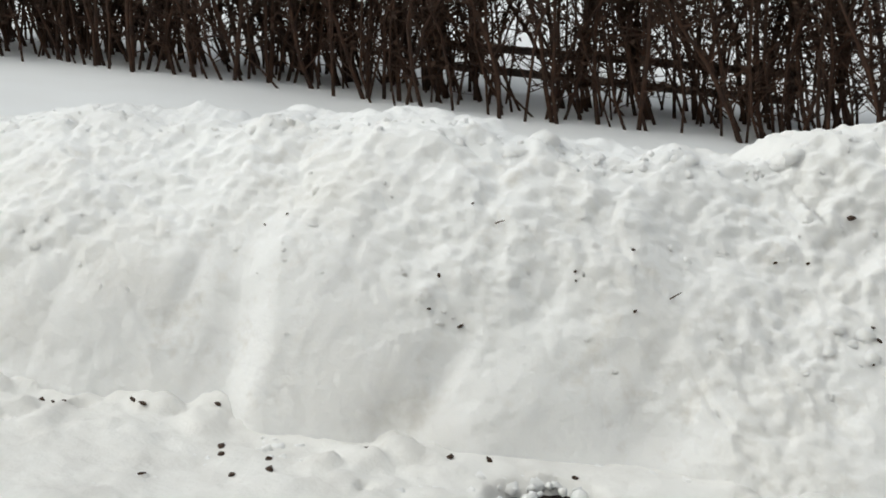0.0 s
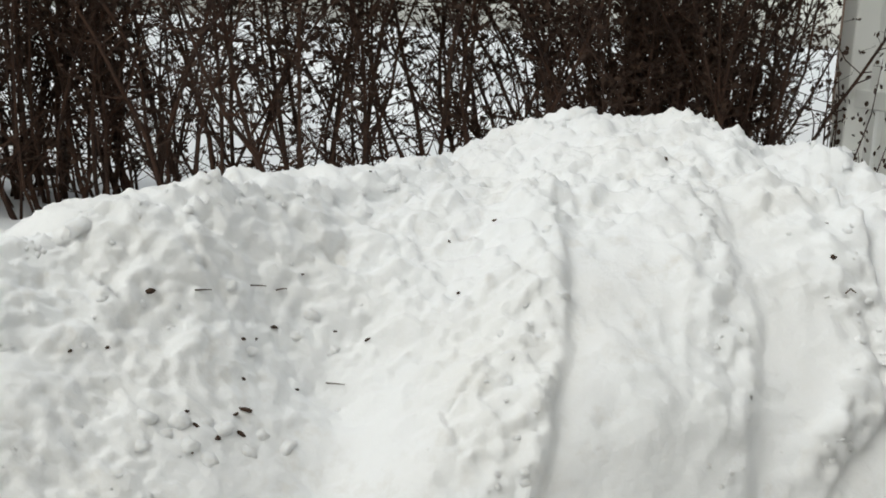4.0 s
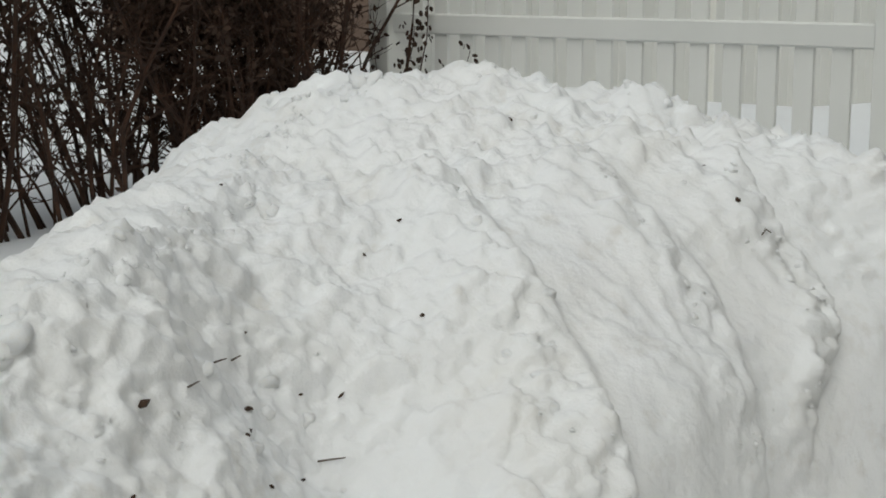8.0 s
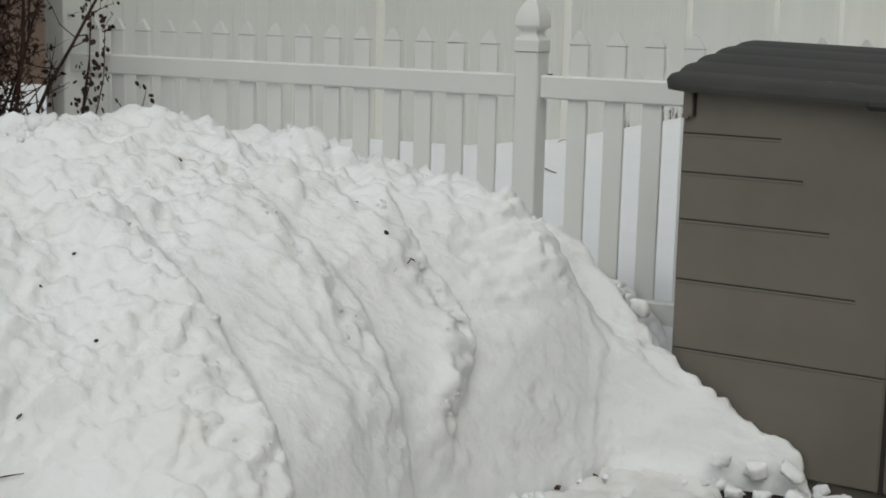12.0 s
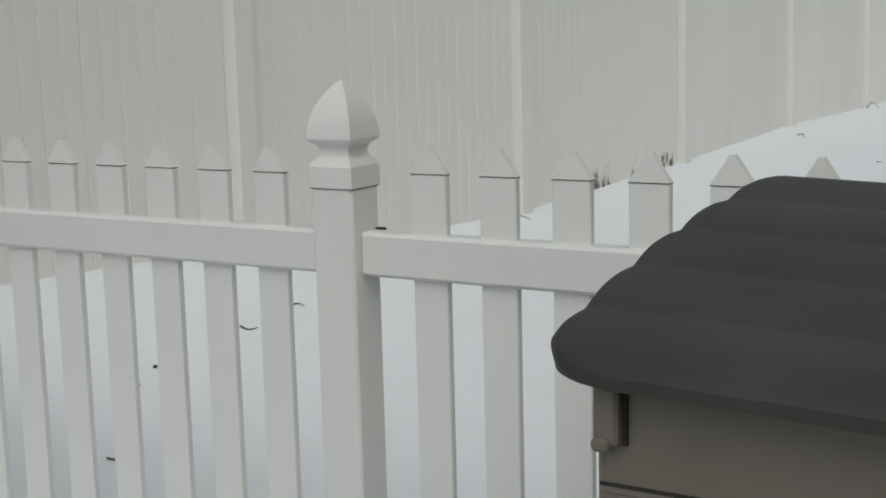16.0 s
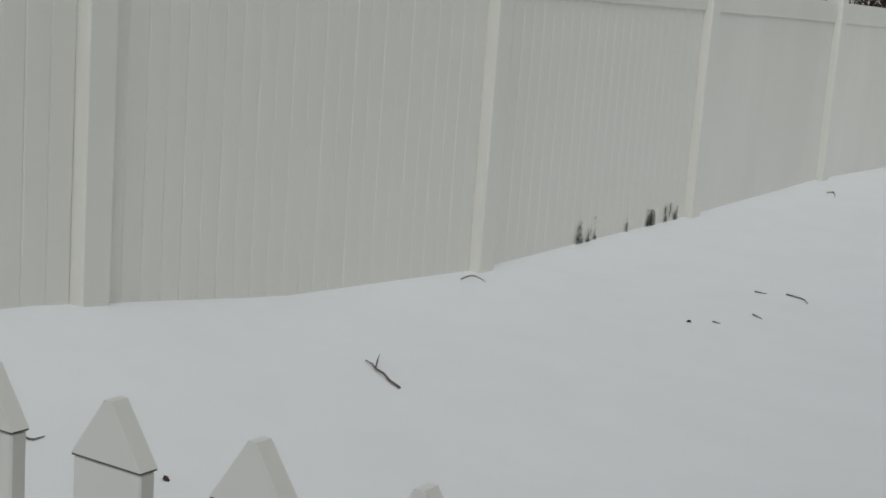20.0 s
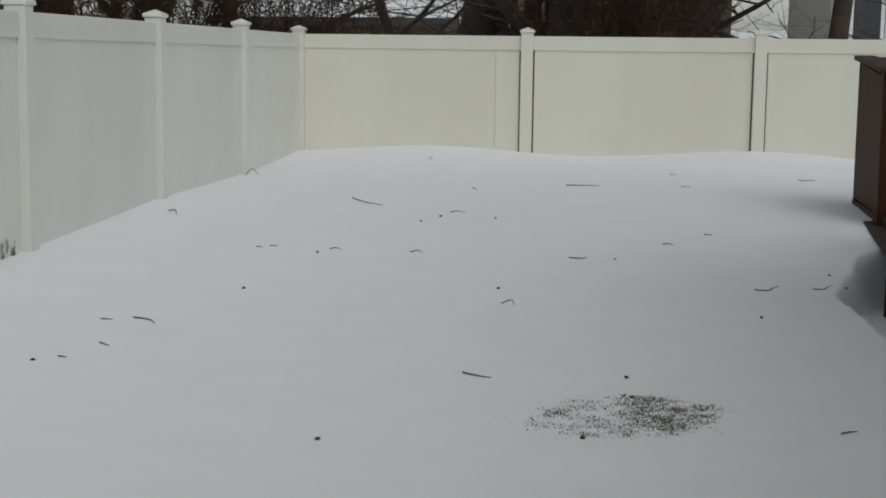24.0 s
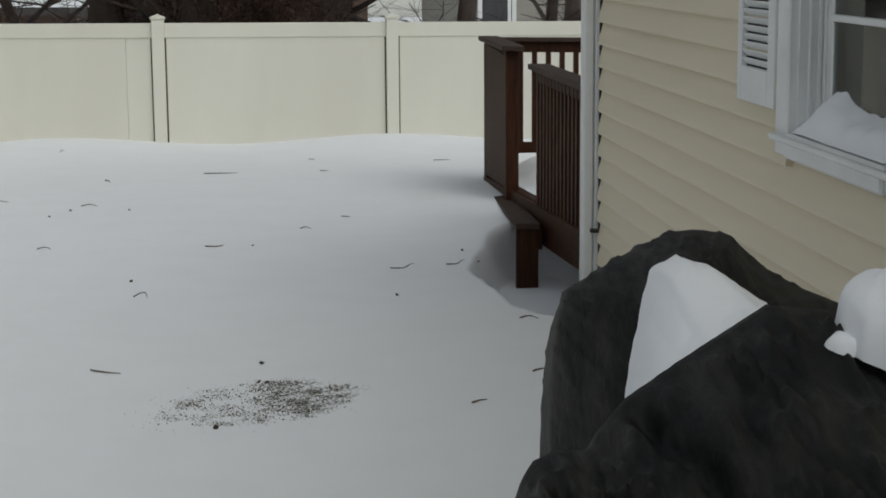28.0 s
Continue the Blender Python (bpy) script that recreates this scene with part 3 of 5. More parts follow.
# mildew stains low on the side fence
def stain(y0, y1, z0, z1, seed):
    # short streaks that run up the boards, thickest where the snow lay
    r = random.Random(seed)
    verts, faces = [], []
    for i in range(int((y1 - y0) * (z1 - z0) * 46000)):
        y, v = r.uniform(y0, y1), r.random() ** 1.4
        z = z0 + v * (z1 - z0)
        keep = (1.15 - v) * (0.35 + 1.7 * fbm(y * 24, z * 5, seed, 3)) * min(1, 8 * min(y - y0, y1 - y) / (y1 - y0))
        if r.random() > keep:
            continue
        b = len(verts)
        w, h = r.uniform(0.0015, 0.005), r.uniform(0.003, 0.013)
        verts += [(0.0185, y - w, z - h), (0.0185, y + w * 0.6, z - h * 0.8), (0.0185, y + w, z + h * 0.4), (0.0185, y + w * 0.2, z + h), (0.0185, y - w * 0.7, z + h * 0.6)]
        faces.append((b, b + 1, b + 2, b + 3, b + 4))
    ob = new("mildew_stain", raw_mesh("mildew_stain", verts, faces, M_MILDEW))
    return tagged(ob, "grey-brown mildew stain low on the white fence", "stain", "mildew stains", "stuff")


M_MILDEW = two_tone("mildew", (0.17, 0.165, 0.135), (0.36, 0.35, 0.29), 40, 0.9)
stain(3.46, 3.72, 0.335, 0.565, 1)
stain(4.06, 4.15, 0.405, 0.525, 2)
stain(4.33, 4.46, 0.415, 0.55, 3)
stain(4.57, 4.77, 0.425, 0.56, 4)

# ---- picket fence ----
PITCH = 0.1465
POST_X = 2.186
TIP = 1.279


def picket_mesh():
    bm = bmesh.new()
    w, d, zs = 0.038, 0.009, TIP - 0.052
    box(bm, -w, w, -d, d, 0.03, zs - 0.0015, 0.002)
    body = mesh_of("picket", bm, M_VINYL)
    bm = bmesh.new()
    e = 0.001
    v = [bm.verts.new(c) for c in ((-w - e, -d - e, zs), (w + e, -d - e, zs), (w + e, d + e, zs), (-w - e, d + e, zs), (-0.004, -d, TIP), (0.004, -d, TIP), (0.004, d, TIP), (-0.004, d, TIP))]
    for f in ((3, 2, 1, 0), (0, 1, 5, 4), (2, 3, 7, 6), (1, 2, 6, 5), (3, 0, 4, 7), (4, 5, 6, 7)):
        bm.faces.new([v[i] for i in f])
    return body, mesh_of("picket_cap", bm, M_VINYL)


PICKET, PICKET_CAP = picket_mesh()
bm = bmesh.new()
box(bm, -0.0385, 0.0385, -0.0095, 0.0095, TIP - 0.0538, TIP - 0.0518)
CAP_LINE = mesh_of("cap_joint", bm, M_JOINT)


def gothic_post(t, x):
    s = boxes("post", [(-0.0475, 0.0475, -0.0475, 0.0475, 0, 1.21)], M_VINYL, t, bevel=0.005)
    s.location = (x, 0, 0)
    prof = [(0.0545, 1.203), (0.0555, 1.206), (0.0555, 1.245), (0.052, 1.253), (0.043, 1.260), (0.0385, 1.268), (0.0372, 1.277), (0.041, 1.287), (0.053, 1.294), (0.0575, 1.300), (0.0565, 1.314), (0.052, 1.338), (0.0415, 1.364), (0.026, 1.389), (0.011, 1.405), (0.002, 1.413)]
    bm = bmesh.new()
    rings = [[bm.verts.new((sx * r * 0.91, sy * r * 0.91, z)) for sx, sy in ((-1, -1), (1, -1), (1, 1), (-1, 1))] for r, z in prof]
    for a, b in zip(rings, rings[1:]):
        for i in range(4):
            bm.faces.new((a[i], a[(i + 1) % 4], b[(i + 1) % 4], b[i]))
    bm.faces.new(rings[-1])
    bm.faces.new(rings[0][::-1])
    for f in bm.faces:
        f.smooth = True
    for a, b in zip(rings, rings[1:]):
        for i in range(4):
            bm.edges.get((a[i], b[i])).smooth = False
    for k in (1, 2, 8, 9):
        for i in range(4):
            bm.edges.get((rings[k][i], rings[k][(i + 1) % 4])).smooth = False
    part("finial", bm, M_VINYL, s, "moulded gothic post cap")
    boxes("cap_joint", [(-0.049, 0.049, -0.049, 0.049, 1.2015, 1.2040)], M_JOINT, s)
    return s


def picket_run(t, x0, x1, first, step, count, lift=0.0):
    for nm, z in (("top_rail", 1.029), ("bottom_rail", 0.22)):
        boxes(nm, [(x0, x1, -0.026, 0.026, z, z + 0.088)], M_VINYL, t, bevel=0.007)
    for i in range(count):
        k = part("picket", PICKET, None, t)
        k.location = (first + step * i, 0, lift)
        part("picket_cap", PICKET_CAP, None, k)
        part("cap_joint", CAP_LINE, None, k)


picket = thing("picket_fence", (0, FENCE_Y, 0), "white vinyl picket fence with pointed caps and gothic posts", "picket fence", rz=0.6)
gothic_post(picket, POST_X - 0.010)
picket_run(picket, -0.20, POST_X - 0.058, POST_X - 0.193 - PITCH * 14, PITCH, 15)
picket_run(picket, POST_X + 0.038, 4.60, POST_X + 0.188, 0.150, 15, 0.008)
gothic_post(picket, 4.652)
boxes("bracket", [(POST_X + 0.046, POST_X + 0.066, 0.018, 0.030, 1.115, 1.121), (POST_X + 0.055, POST_X + 0.098, 0.028, 0.036, 1.109, 1.114)], M_SEAM, picket, "small black metal bracket", bevel=0.001)

# ---- resin storage shed ----
shed = thing("storage_shed", (3.143, -3.172, 0), "taupe resin storage shed with a dark grey lid beside snow", "storage shed", rz=-1.8)
boxes("back_wall", [(0.03, 1.30, 0.64, 0.70, 0.0, 1.16)], M_TAUPE, shed, bevel=0.01)
for x0 in (0.02, 1.26):
    boxes("side_wall", [(x0, x0 + 0.06, 0.03, 0.66, 0.0, 1.134)], M_TAUPE, shed, bevel=0.01)
boxes("floor", [(0.02, 1.32, 0.02, 0.70, 0.0, 0.05)], M_TAUPE, shed)


def shed_door(x0, x1, flip, name):
    bm = bmesh.new()
    box(bm, x0, x1, 0.0, 0.035, 0.04, 1.137, 0.008)
    d = part(name, bm, M_TAUPE, shed)
    n = x1 - x0
    for z, e in ((1.014, 0.30), (0.900, 0.37), (0.760, 0.455), (0.581, 0.54), (0.373, 0.655)):
        e = min(e, n - 0.003)
        a, b = (x0 + 0.006, x0 + e) if not flip else (x1 - e, x1 - 0.006)
        boxes("groove", [(a, b, -0.0015, 0.004, z - 0.0022, z + 0.0022)], M_SEAM, d)
        boxes("ledge", [(a, b, -0.0022, 0.004, z - 0.010, z - 0.0022)], M_TAUPE, d, bevel=0.0015)
    return d


shed_door(0.0, 0.642, False, "door")
shed_door(0.652, 1.32, True, "door")
boxes("door_gap", [(0.639, 0.655, 0.006, 0.03, 0.04, 1.115)], M_SEAM, shed)
# corner post notch with the lid's hook
boxes("hook", [(0.006, 0.036, -0.020, 0.0, 1.062, 1.138), (0.006, 0.028, -0.027, -0.004, 1.057, 1.072)], M_TAUPE, shed, "taupe lid hook", bevel=0.004)
boxes("hook_shadow", [(0.036, 0.041, -0.006, 0.0, 1.062, 1.135)], M_SEAM, shed)


LID_DEPTH, LID_STEPS = 0.79, 5


def lid_height(s):
    f = s * LID_STEPS - min(LID_STEPS - 1, int(s * LID_STEPS))
    z = interp(s, [0, 0.04, 0.09, 0.3, 0.4, 0.55, 0.75, 1], [1.152, 1.164, 1.174, 1.199, 1.211, 1.229, 1.252, 1.275])
    return z + 0.006 * math.sin(math.pi * min(1, f)) ** 0.7


def shed_lid():
    # shallow clapboard steps that rise to the back, with scalloped ends and a rolled front lip
    bm = bmesh.new()
    nu, depth, steps = 72, LID_DEPTH, LID_STEPS
    cols = []
    for i in range(nu + 1):
        s = i / nu
        k = min(steps - 1, int(s * steps))
        f = s * steps - k
        z = lid_height(s)
        inset = -0.022 * s - 0.025 * math.sin(math.pi * s) - 0.005 * math.sin(math.pi * min(1, f)) ** 0.8 + 0.10 * (1 - math.sqrt(1 - max(0, 1 - s / 0.12) ** 2))
        cols.append((s, z, inset))
    rows = []
    for s, z, inset in cols:
        y = -0.048 + depth * s
        x0, x1 = -0.050 + inset, 1.375 - inset
        rows.append([bm.verts.new((x0, y, 1.137)), bm.verts.new((x0 - 0.006, y, z - 0.016)), bm.verts.new((x0 + 0.004, y, z - 0.003))]
                    + [bm.verts.new((x0 + (x1 - x0) * (0.012 + 0.976 * j / 20), y, z)) for j in range(21)]
                    + [bm.verts.new((x1 - 0.004, y, z - 0.003)), bm.verts.new((x1 + 0.006, y, z - 0.016)), bm.verts.new((x1, y, 1.137))])
    for a, b in zip(rows, rows[1:]):
        for j in range(len(a) - 1):
            bm.faces.new((a[j], a[j + 1], b[j + 1], b[j]))
    for r in (rows[0], rows[-1]):
        bm.faces.new(r)
    bm.faces.new([r[0] for r in rows] + [r[-1] for r in rows[::-1]])
    for v in bm.verts:                          # the lid sags towards its far end
        v.co.z -= 0.028 * (v.co.x + 0.05)
    bmesh.ops.recalc_face_normals(bm, faces=bm.faces)
    lid = part("lid", bm, M_LID, shed, "dark grey stepped resin lid, scuffed")
    for p in lid.data.polygons:
        p.use_smooth = len(p.vertices) == 4
    return lid


lid = shed_lid()
bm = bmesh.new()
box(bm, 0.55, 0.66, -0.085, -0.05, 1.112, 1.147, 0.012)
part("latch", bm, M_LID, lid, "moulded padlock tab on the lid")
# scuffs on the lid
def scuff(x, y, n, seed):
    r = random.Random(seed)
    verts, faces = [], []
    for i in range(n):
        b = len(verts)
        px_, py_ = x + r.uniform(-0.06, 0.06), y + r.uniform(-0.01, 0.01)
        l, w = r.uniform(0.006, 0.03), r.uniform(0.001, 0.003)
        z = lid_height((py_ + 0.048) / LID_DEPTH) + 0.002 - 0.028 * (px_ + 0.05)
        verts += [(px_, py_, z), (px_ + l, py_ + 0.3 * w, z), (px_ + l, py_ + w, z), (px_, py_ + w, z)]
        faces.append((b, b + 1, b + 2, b + 3))
    return raw_mesh("scuff", verts, faces, M_TRIM)


for x, y, n, seed in ((0.42, 0.10, 10, 3), (0.53, 0.04, 9, 4), (0.62, 0.02, 6, 5)):
    part("scuff", scuff(x, y, n, seed), None, lid, "pale scraped snow scuff")
# ---- hedge ----
def shrub_meshes(seed, height=2.1, stems=12):
    r = random.Random(seed)
    sv, sf, tv, tf, lv, lf = [], [], [], [], [], []

    def leaf(p, s):
        a, b = Vector((r.gauss(0, 1), r.gauss(0, 1), r.gauss(0, 1))).normalized(), Vector((r.gauss(0, 1), r.gauss(0, 1), r.gauss(0, 1)))
        b = a.cross(b).normalized()
        k = len(lv)
        lv.extend([p - a * s, p + b * s * 0.55 + a * 0.1 * s, p + a * s, p - b * s * 0.55])
        lf.append((k, k + 1, k + 2, k + 3))

    for i in range(stems):
        p = Vector((r.uniform(-0.2, 0.2), r.uniform(-0.26, 0.26), -0.05))
        d = Vector((r.gauss(0, 0.14), r.gauss(-0.24, 0.22), 1)).normalized()
        rad = r.uniform(0.006, 0.014)
        pts, rads = [p.copy()], [rad]
        n = 9
        for k in range(n):
            d = (d + Vector((r.gauss(0, 0.13), r.gauss(0.03, 0.15), 0.05))).normalized()
            p = p + d * height / n * r.uniform(0.85, 1.1)
            pts.append(p.copy())
            rads.append(rad * (1 - 0.75 * (k + 1) / n))
        tube(sv, sf, pts, rads, 5)
        for j in range(62):
            f = r.uniform(0.03, 1.0) ** 0.75 * n
            k = min(n - 1, int(f))
            q = pts[k].lerp(pts[k + 1], f - k)
            e = Vector((r.gauss(0, 1), r.gauss(0, 1), r.uniform(-0.2, 1.3))).normalized()
            l = r.uniform(0.08, 0.34)
            seg = [q]
            for s in range(3):
                e = (e + Vector((r.gauss(0, 0.25), r.gauss(0, 0.25), 0.12))).normalized()
                seg.append(seg[-1] + e * l / 3)
            br = rads[k] * 0.42 + 0.0006
            tube(tv, tf, seg, [br, br * 0.75, br * 0.5, br * 0.25], 3)
            for _ in range(5 if q.z > 0.45 else 3):
                if r.random() < 0.8:
                    leaf(seg[r.randint(1, 3)] + Vector((r.uniform(-0.02, 0.02), r.uniform(-0.02, 0.02), 0)), r.uniform(0.009, 0.021))
            if r.random() < 0.6:
                q2 = seg[2]
                e2 = (e + Vector((r.gauss(0, 0.7), r.gauss(0, 0.7), 0.2))).normalized()
                tube(tv, tf, [q2, q2 + e2 * l * 0.25, q2 + e2 * l * 0.5 + Vector((0, 0, 0.01))], [br * 0.5, br * 0.4, br * 0.2], 3)
    return (raw_mesh("stems", sv, sf, M_BARK, True), raw_mesh("twigs", tv, tf, M_BARK), raw_mesh("dry_leaves", lv, lf, M_LEAF))


def shrub(name, seed, label, category, group, height=2.1, stems=12):
    t = thing(name, (0, 0, 0), label, category, group)
    for nm, me in zip(("trunk", "crown", "foliage"), shrub_meshes(seed, height, stems)):
        part(nm, me, None, t)
    return t


rng = random.Random(11)
bushes = [shrub("hedge_shrub", 100 + k, "bare winter hedge shrub with thin brown stems and dry leaves", "shrub", "hedge beside the driveway") for k in range(5)]
spots = []
y = -10.6
while y < -2.62:
    front = -0.28 - 0.34 * sstep(-4.9, -5.6, y)
    spots.append((front + rng.uniform(-0.10, 0.10), y))
    if rng.random() < (0.85 if y < -5.6 else (0.2 if y < -3.8 else 0.95)):
        spots.append((front - 0.47 + rng.uniform(-0.12, 0.12), y + 0.17))
    if y < -7.6:
        spots.append((-1.15 + rng.uniform(-0.12, 0.12), y + 0.05))
    y += 0.36 if y < -4.8 else 0.42
spots += [(-0.38, -2.78), (-0.72, -2.95), (-0.15, -3.1)]
for k, (x, y) in enumerate(spots):
    z = ground_level(x, y)
    m = pose(x, y, z, 0, 0, rng.choice((-25, -12, 0, 10, 22)))
    if k < 5:
        bushes[k].matrix_basis = m
    else:
        copy_thing(bushes[k % 5], m)


# leafy sprig in front of the corner post
def sprig(x, y, seed, h, lean):
    r = random.Random(seed)
    t = thing("berry_bush", (x, y, ground_level(x, y)), "thin shrub with dark round leaves in front of the white post", "shrub", "bushes by the fence corner")
    sv, sf, lv, lf = [], [], [], []
    for i in range(5):
        p = Vector((r.uniform(-0.05, 0.05), r.uniform(-0.03, 0.03), -0.05))
        d = Vector((lean + r.gauss(0, 0.16), r.gauss(0, 0.06), 1)).normalized()
        pts = [p.copy()]
        for k in range(8):
            d = (d + Vector((r.gauss(0, 0.10), r.gauss(0, 0.08), 0))).normalized()
            p = p + d * h / 8 * (1.0 - 0.1 * i)
            pts.append(p.copy())
            if k > 2:
                for _ in range(6):
                    q = p + Vector((r.gauss(0, 0.03), r.gauss(0, 0.02), r.gauss(0, 0.03)))
                    a = Vector((r.gauss(0, 1), r.gauss(0, 0.5), r.gauss(0, 1))).normalized()
                    b = a.cross(Vector((0.2, 1, 0.1))).normalized()
                    s = r.uniform(0.008, 0.015)
                    n0 = len(lv)
                    lv.extend([q + (a * math.cos(w) + b * math.sin(w)) * s for w in (0, 1.05, 2.1, 3.14, 4.2, 5.25)])
                    lf.append(tuple(range(n0, n0 + 6)))
        tube(sv, sf, pts, [0.007 * (1 - 0.1 * k) for k in range(9)], 5)
    part("trunk", raw_mesh("trunk", sv, sf, M_BARK), None, t)
    part("foliage", raw_mesh("foliage", lv, lf, M_LEAF), None, t)


sprig(0.02, -2.50, 5, 1.25, 0.10)
sprig(0.24, -2.55, 8, 0.72, 0.10)

# ---- split-rail fence behind the hedge ----
rail_fence = thing("rail_fence", (-1.3, -7.75, 0.3), "weathered split-rail fence behind the hedge, half sunk in snow", "fence")
for yy in (0.0, 1.9):
    boxes("post", [(-0.03, 0.03, yy - 0.025, yy + 0.025, -0.2, 0.31)], M_RAILWOOD, rail_fence, bevel=0.015)
for z, tilt in ((0.245, 0.025), (0.13, 0.0)):
    for y0, y1 in ((0.0, 1.9),):
        bm = bmesh.new()
        box(bm, -0.02, 0.02, y0, y1, -0.02, 0.022, 0.008)
        ob = part("rail", bm, M_RAILWOOD, rail_fence)
        ob.matrix_basis = pose(0, 0, z, math.degrees(tilt) * 0.5)

# ---- house ----
HX, HY = 5.09, 3.88
house = thing("house", (HX, HY, 0), "house wall with cream vinyl lap siding and white trim", "house")
WY0, WY1, WZ0, WZ1 = -3.32, -2.66, 1.497, 2.66      # window opening, from the corner
boxes("wall", [(0.03, 6, -6.2, WY0 - 0.013, 0, 3.4), (0.03, 6, WY1 + 0.013, -0.02, 0, 3.4), (0.03, 6, WY0 - 0.013, WY1 + 0.013, 0, WZ0 - 0.03), (0.03, 6, WY0 - 0.013, WY1 + 0.013, WZ1 + 0.004, 3.4)], M_SIDING, house)
COURSE = 0.105
FALL = 0.0672      # the courses drop towards the driveway, as the deck rails do


def lap(y0, y1, mesh_name="siding_board"):
    bm = bmesh.new()
    v = [bm.verts.new(c) for c in ((0.029, y0, COURSE), (0.003, y0, 0.0), (0.003, y0, -0.010), (0.0295, y0, -0.012), (0.029, y1, COURSE), (0.003, y1, 0.0), (0.003, y1, -0.010), (0.0295, y1, -0.012))]
    for f in ((0, 1, 5, 4), (1, 2, 6, 5), (2, 3, 7, 6), (0, 3, 2, 1), (4, 5, 6, 7)):
        bm.faces.new([v[i] for i in f])
    bmesh.ops.recalc_face_normals(bm, faces=bm.faces)
    return mesh_of(mesh_name, bm, M_SIDING)


full, near, far = lap(-6.2, -0.076), lap(-6.2, WY0 - 0.10), lap(WY1 + 0.11, -0.076)
for i in range(30):
    z = 0.3385 + i * COURSE
    cut = z + COURSE > WZ0 - 0.012 and z < WZ1 + 0.10
    for me in ((near, far) if cut else (full,)):
        ob = part("siding_board", me, None, house)
        ob.location = (0, 0, z)
# corner board, downspout and foundation
boxes("corner_board", [(-0.004, 0.05, -0.062, 0.012, 0.15, 3.3)], M_TRIM, house, bevel=0.004)
# dark strip paints the shaded edge along the siding ends
boxes("channel", [(0.014, 0.03, -0.079, -0.062, 0.3, 3.3)], M_SEAM, house, "dark strip for the shade where the siding meets the corner board")
boxes("downspout", [(-0.062, -0.008, -0.06, 0.01, 0.30, 3.3)], M_TRIM, house, "white metal downspout", bevel=0.01)
boxes("foundation", [(0.0, 0.03, -6.2, -0.02, -0.1, 0.3385)], two_tone("concrete", (0.25, 0.24, 0.22), (0.2, 0.19, 0.18), 5, 0.9), house)
boxes("hose_tap", [(-0.03, 0.012, -0.095, -0.075, 0.69, 0.71)], M_SEAM, house, "small dark tap", bevel=0.004)
M_ROOF = two_tone("dark_shingles", (0.05, 0.047, 0.045), (0.08, 0.075, 0.07), 20, 0.9)
boxes("roof", [(-0.25, 6.2, -6.5, 0.3, 3.4, 3.55)], M_ROOF, house)
boxes("soffit", [(-0.25, 0.03, -6.5, 0.3, 3.36, 3.4)], M_TRIM, house)

m_glass, n_, l_, b_ = nodes_of("window_glass", 0.05)
b_.inputs["Transmission Weight"].default_value = 1.0
b_.inputs["IOR"].default_value = 1.25
b_.inputs["Base Color"].default_value = (0.85, 0.88, 0.88, 1)
# near-black: the unlit room's shade is put into the colour
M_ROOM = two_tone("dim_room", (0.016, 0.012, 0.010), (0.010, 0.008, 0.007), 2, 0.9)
M_CURTAIN = two_tone("pale_curtain", (0.24, 0.235, 0.22), (0.16, 0.155, 0.15), 3, 0.9, 30, 0.2, 0.01, (1, 20, 1))

window = part("window", (lambda bm: (box(bm, 0.075, 0.095, WY0, WY1, WZ0, WZ0 + 0.045, 0.004), box(bm, 0.075, 0.095, WY0, WY1, WZ1 - 0.045, WZ1, 0.004), box(bm, 0.075, 0.095, WY0, WY0 + 0.05, WZ0, WZ1, 0.004), box(bm, 0.075, 0.095, WY1 - 0.05, WY1, WZ0, WZ1, 0.004), bm)[-1])(bmesh.new()), M_TRIM, house, "white double-hung window with snow on its sill")
ZM = 1.838
boxes("meeting_rail", [(0.068, 0.1, WY0 + 0.05, WY1 - 0.05, ZM - 0.013, ZM + 0.007)], M_TRIM, window, bevel=0.003)
for z0, z1 in ((WZ0 + 0.045, ZM - 0.013), (ZM + 0.007, WZ1 - 0.045)):
    g = boxes("pane", [(0.082, 0.086, WY0 + 0.05, WY1 - 0.05, z0, z1)], m_glass, window)
    g.visible_shadow = False
boxes("jamb", [(-0.005, 0.076, WY1, WY1 + 0.012, WZ0, WZ1)], M_TRIM, window)
boxes("jamb", [(-0.005, 0.076, WY0 - 0.012, WY0, WZ0, WZ1)], M_TRIM, window)
for d in (0.022, 0.050):
    boxes("jamb_stop", [(d, d + 0.012, WY1 - 0.007, WY1, WZ0, WZ1)], M_TRIM, window, bevel=0.002)
boxes("sash_edge", [(0.066, 0.075, WY1 - 0.014, WY1, WZ0, WZ1)], M_TRIM, window, bevel=0.002)
boxes("sill_nose", [(-0.062, -0.045, WY0 - 0.10, WY1 + 0.10, WZ0 - 0.030, WZ0 - 0.012)], M_TRIM, window, "weathered white sill nose", bevel=0.004)
boxes("casing", [(-0.035, 0.03, WY1 + 0.012, WY1 + 0.11, WZ0 - 0.075, WZ1 + 0.1)], M_TRIM, window, bevel=0.006)
boxes("casing", [(-0.035, 0.03, WY0 - 0.11, WY0 - 0.012, WZ0 - 0.075, WZ1 + 0.1)], M_TRIM, window, bevel=0.006)
boxes("head", [(-0.035, 0.03, WY0 - 0.012, WY1 + 0.012, WZ1 + 0.002, WZ1 + 0.1)], M_TRIM, window, bevel=0.006)
boxes("window_sill", [(-0.045, 0.08, WY0 - 0.010, WY1 + 0.010, WZ0 - 0.078, WZ0 - 0.002)], M_TRIM, window, bevel=0.008)
boxes("curtain", [(0.2, 0.21, WY0 - 0.1, WY0 + 0.30, WZ0, ZM - 0.03)], M_CURTAIN, window, "pale cafe curtain behind the lower glass")
